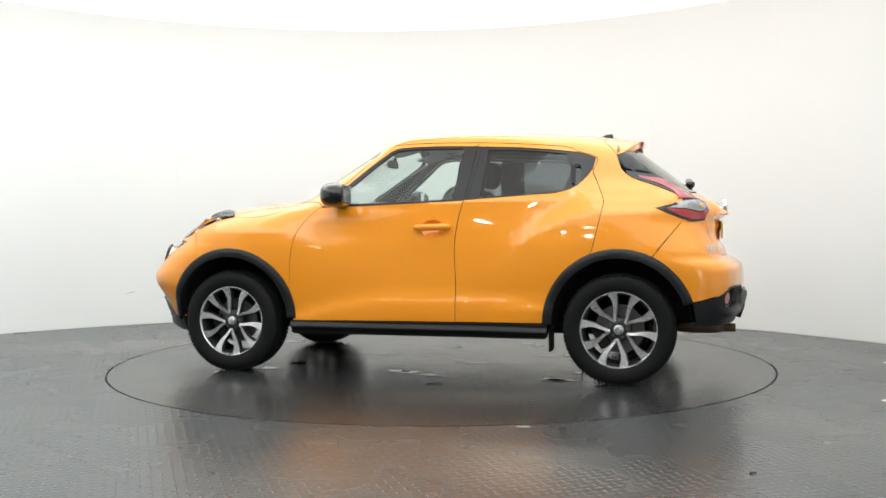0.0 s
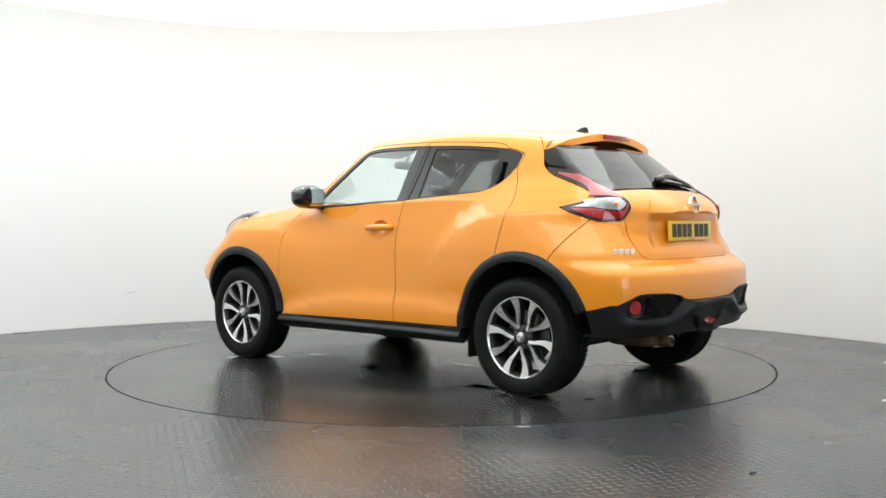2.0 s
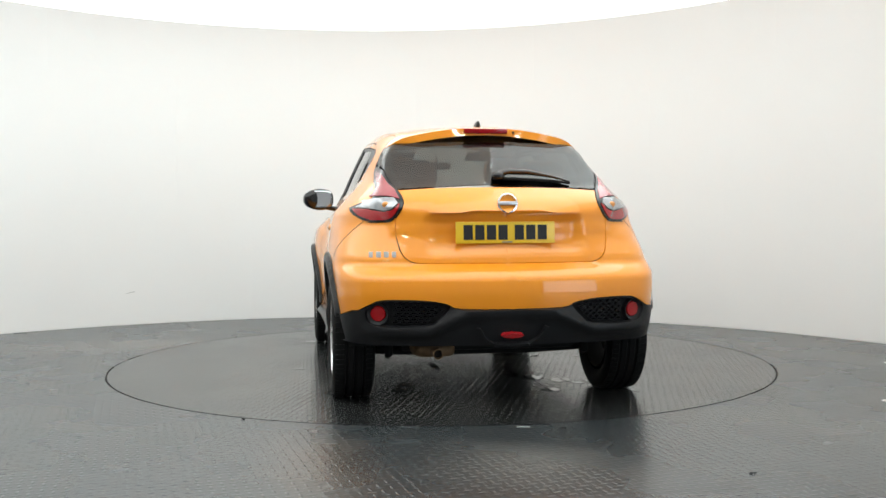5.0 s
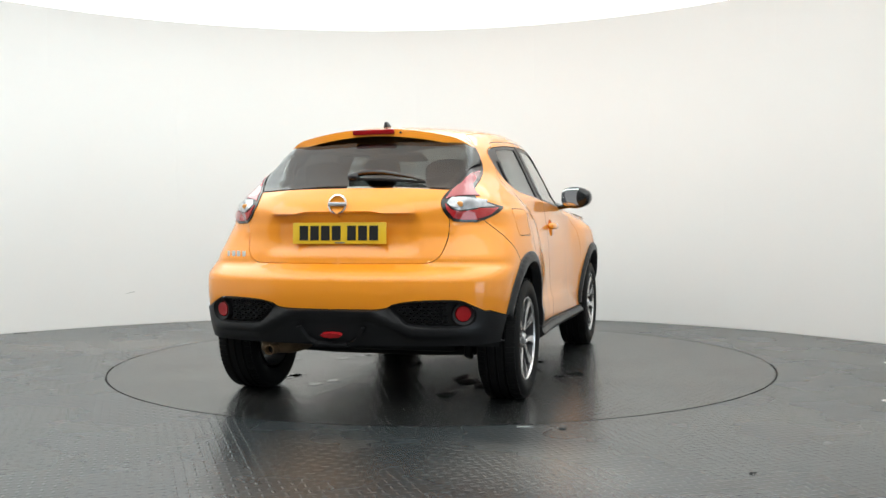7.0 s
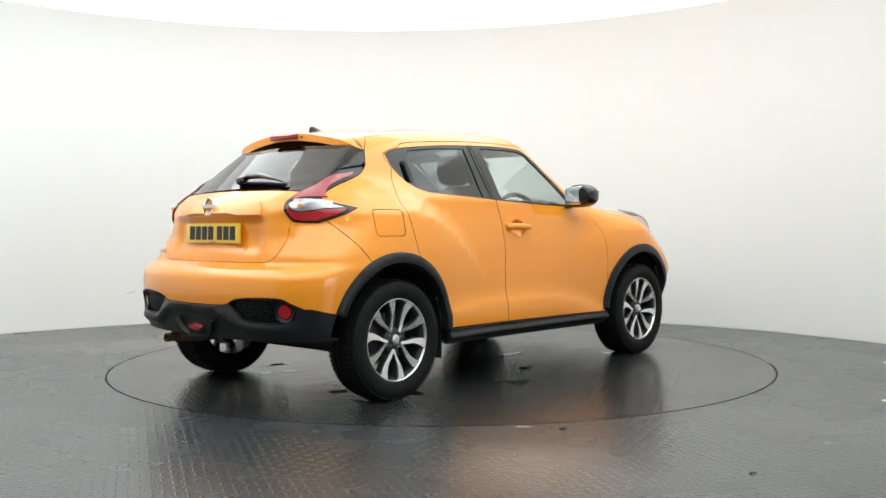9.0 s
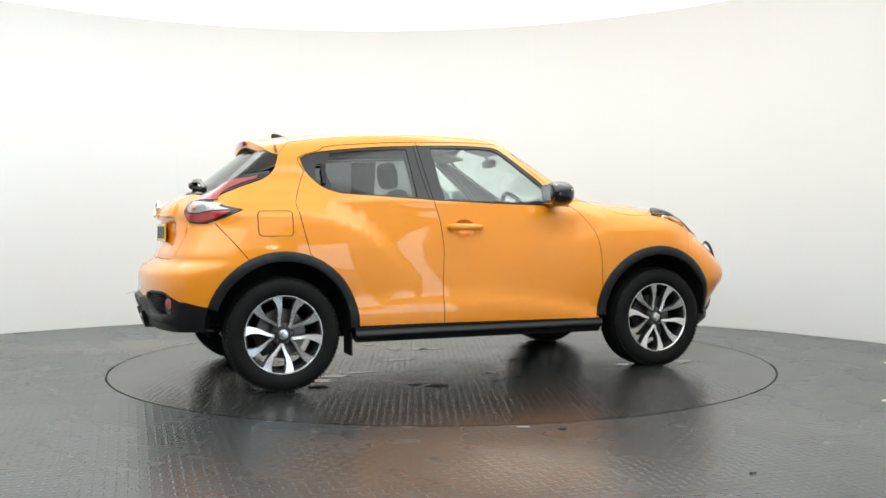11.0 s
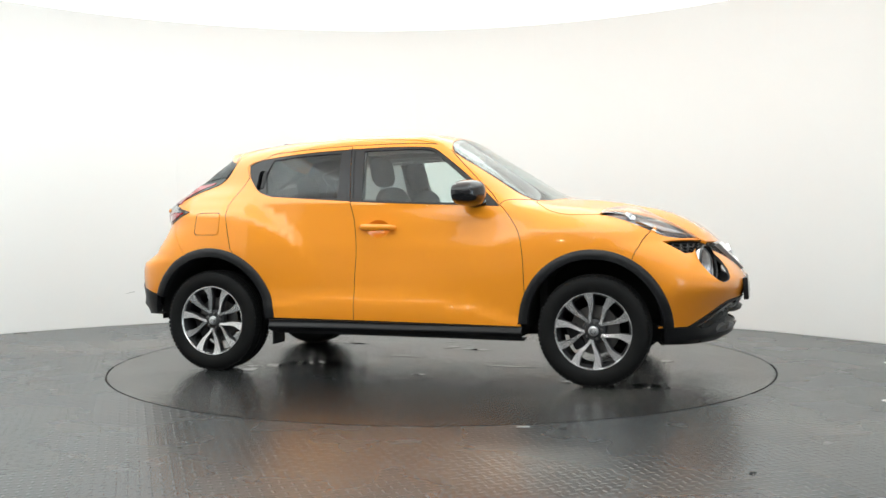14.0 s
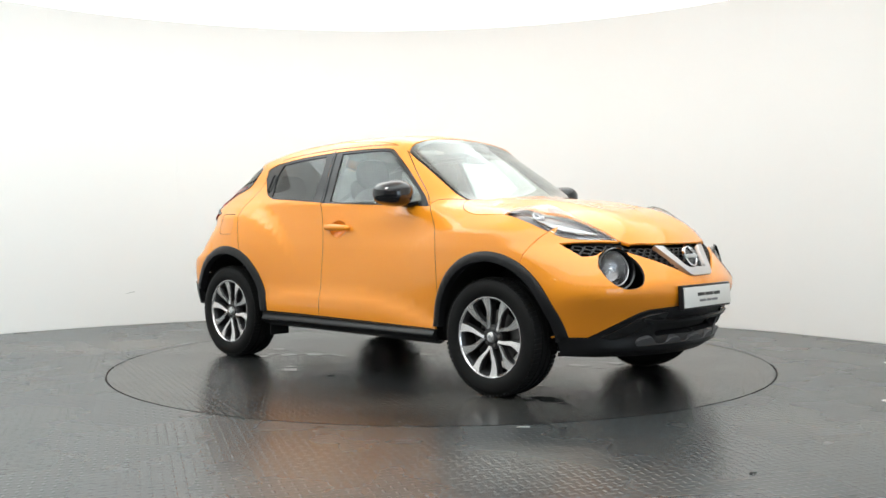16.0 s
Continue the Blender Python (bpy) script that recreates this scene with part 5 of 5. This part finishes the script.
room_wall("wall_west", [((0.1, 13.6, 3.1), (-5.65, -2.8, 1.55))], "plain grey side wall")
room_wall("wall_north", [((10.6, 0.1, 3.1), (-0.3, 4.05, 1.55))], "plain grey wall behind the curved boards")
room_wall("wall_south", [((10.6, 0.1, 3.1), (-0.3, -9.65, 1.55))], "plain grey wall")
# the opening is out of view, added as a place for the fill lamp
room_wall("wall_east", [((0.1, 9.3, 3.1), (5.05, -0.65, 1.55)), ((0.1, 1.2, 3.1), (5.05, -9.0, 1.55)), ((0.1, 3.1, 0.3), (5.05, -6.85, 2.95))], "plain grey side wall, unseen, with an added opening for cool fill light")
# added cool area lamp that brightens the left of the curved wall
cool_fill = bpy.data.lights.new("added_cool_fill", "AREA")
cool_fill.shape, cool_fill.size, cool_fill.size_y, cool_fill.energy, cool_fill.color = "RECTANGLE", 2.9, 2.6, COOL_FILL_POWER, (0.72, 0.88, 1.0)
new("added_cool_fill", cool_fill).matrix_world = look((5.0, -6.85, 1.4), (0, -3.2, 1.4))


# unseen glowing ring, added to light walls and car evenly
tagged(disc_mesh("added_light_ring", 1.4, 3.15, CH - 0.005, ADDED_RING, CX - 0.25, CY + 0.45, 0.008), "large glowing ring added under the ceiling to light walls and car, unseen", "light panel")


def ceiling_lamp(x, y, long, wide, turn):
    """A flat white lamp under the entrance ceiling."""
    o = tagged(new("ceiling_lamp"), "flat white rectangular LED lamp on the ceiling", "ceiling lamp", "lamps over the entrance")
    o.matrix_basis = pose(x, y, CH + 0.015, 0, 0, turn)
    part("frame", box_bm((long + 0.05, wide + 0.05, 0.06), (0, 0, 0.005)), WALL_PLAIN, o, bevel=0.006)
    part("diffuser", box_bm((long, wide, 0.012), (0, 0, -0.03)), LED, o, "glowing diffuser", bevel=0.003)


for x, y, long, wide, turn in ((-3.3, -6.6, 0.34, 0.12, 0), (-2.6, -7.5, 0.22, 0.12, 8), (-1.9, -6.3, 0.34, 0.12, 0), (-1.1, -7.4, 0.22, 0.12, -6), (0.3, -7.6, 0.3, 0.12, 0), (1.1, -6.6, 0.22, 0.12, 10), (1.9, -7.5, 0.34, 0.12, 0), (2.6, -6.4, 0.22, 0.12, -8), (3.5, -7.3, 0.34, 0.12, 0)):
    ceiling_lamp(x, y, long, wide, turn)


# ---- small things on the floor ----
def scrap(name, pts, mat, x, y, turn, label, category, thick=0.002):
    bm = bmesh.new()
    lo = [bm.verts.new((a, b, 0.0)) for a, b in pts]
    bm.faces.new(lo)
    ex = bmesh.ops.extrude_face_region(bm, geom=bm.faces[:])
    bmesh.ops.translate(bm, verts=[v for v in ex["geom"] if isinstance(v, bmesh.types.BMVert)], vec=(0, 0, thick))
    ob = tagged(part(name, bm, mat, None, smooth=False), label, category)
    ob.matrix_basis = pose(x, y, 0.001, 0, 0, turn)
    return ob


scrap("card", [(-0.06, -0.035), (0.06, -0.04), (0.065, 0.035), (-0.055, 0.04)], CARD, 2.43, -1.69, 14, "white card lying on the grey floor", "card", 0.004)
scrap("card", [(-0.04, -0.02), (0.04, -0.025), (0.045, 0.02), (-0.04, 0.025)], CARD, 3.06, -0.31, 0, "small white card lying by the wall", "card", 0.006)
scrap("tape_strip", [(-0.035, -0.01), (0.03, -0.018), (0.035, 0.008), (-0.03, 0.014)], TAPE, 0.385, -2.285, 12, "torn grey tape beside the turntable", "tape")
scrap("rubber_crumb", [(-0.018, -0.006), (0.012, -0.009), (0.02, 0.004), (-0.01, 0.008)], SCRAP, 0.565, -2.33, 5, "black rubber crumb on the floor", "crumb", 0.005)
scrap("rubber_crumb", [(-0.009, -0.006), (0.008, -0.006), (0.007, 0.007), (-0.008, 0.006)], SCRAP, -0.985, -2.06, 0, "black rubber crumb on the floor", "crumb", 0.006)
scrap("wire_clip", [(-0.016, -0.012), (-0.010, -0.012), (0.0, 0.004), (0.016, -0.002), (0.016, 0.003), (-0.004, 0.012)], SCRAP, 1.19, -3.145, 0, "bent black wire clip on the floor", "clip", 0.003)
# wet patches under the car turn with the table
WATER = material("water_film", (0.02, 0.021, 0.022), 0.03, spec=0.6)
wet = [(-1.03, -0.55, 0.10, 0.05), (-1.10, -0.78, 0.07, 0.10), (-0.72, -0.35, 0.16, 0.03), (-0.95, 0.7, 0.12, 0.05), (0.55, -0.2, 0.2, 0.03), (0.9, 0.4, 0.10, 0.06), (-0.3, 0.1, 0.18, 0.03), (1.05, -0.72, 0.08, 0.06)]
drops = random.Random(11)
for cx, cy in ((-1.27, 0.62), (-1.27, -0.62), (1.27, 0.62), (1.27, -0.62), (-0.2, 0.75), (-0.2, -0.75)):
    for k in range(6):
        size = drops.uniform(0.02, 0.075)
        wet.append((cx + drops.uniform(-0.38, 0.38), cy + drops.uniform(-0.28, 0.28), size * drops.uniform(0.8, 1.9), size))
for k, (x, y, rx, ry) in enumerate(wet):
    bm = bmesh.new()
    pts = []
    for i in range(40):
        a = 2 * math.pi * i / 40
        f = 0.75 + 0.55 * noise.noise((2.2 * math.cos(a) + 7 * k, 2.2 * math.sin(a), k))
        pts.append(bm.verts.new((x + rx * f * math.cos(a), y + ry * f * math.sin(a), 0.0014)))
    bm.faces.new(pts)
    ex = bmesh.ops.extrude_face_region(bm, geom=bm.faces[:])
    bmesh.ops.translate(bm, verts=[v for v in ex["geom"] if isinstance(v, bmesh.types.BMVert)], vec=(0, 0, -0.0012))
    part("water_patch", bm, WATER, turntable, "thin patch of water", smooth=False)


# ---- movement ----
def motions():
    """Table and car turn together, thirteen degrees a second."""
    times = [k * 0.5 for k in range(33)]
    walk(turntable, [(t, pose(0, 0, 0, 0, 0, 164.38 - 12.995 * t)) for t in times])
    walk(car, [(t, pose(0, 0, 0, 0, 0, 164.38 - 12.995 * t) @ pose(-0.054, -0.026, 0, 0, 0, -0.056)) for t in times])


motions()
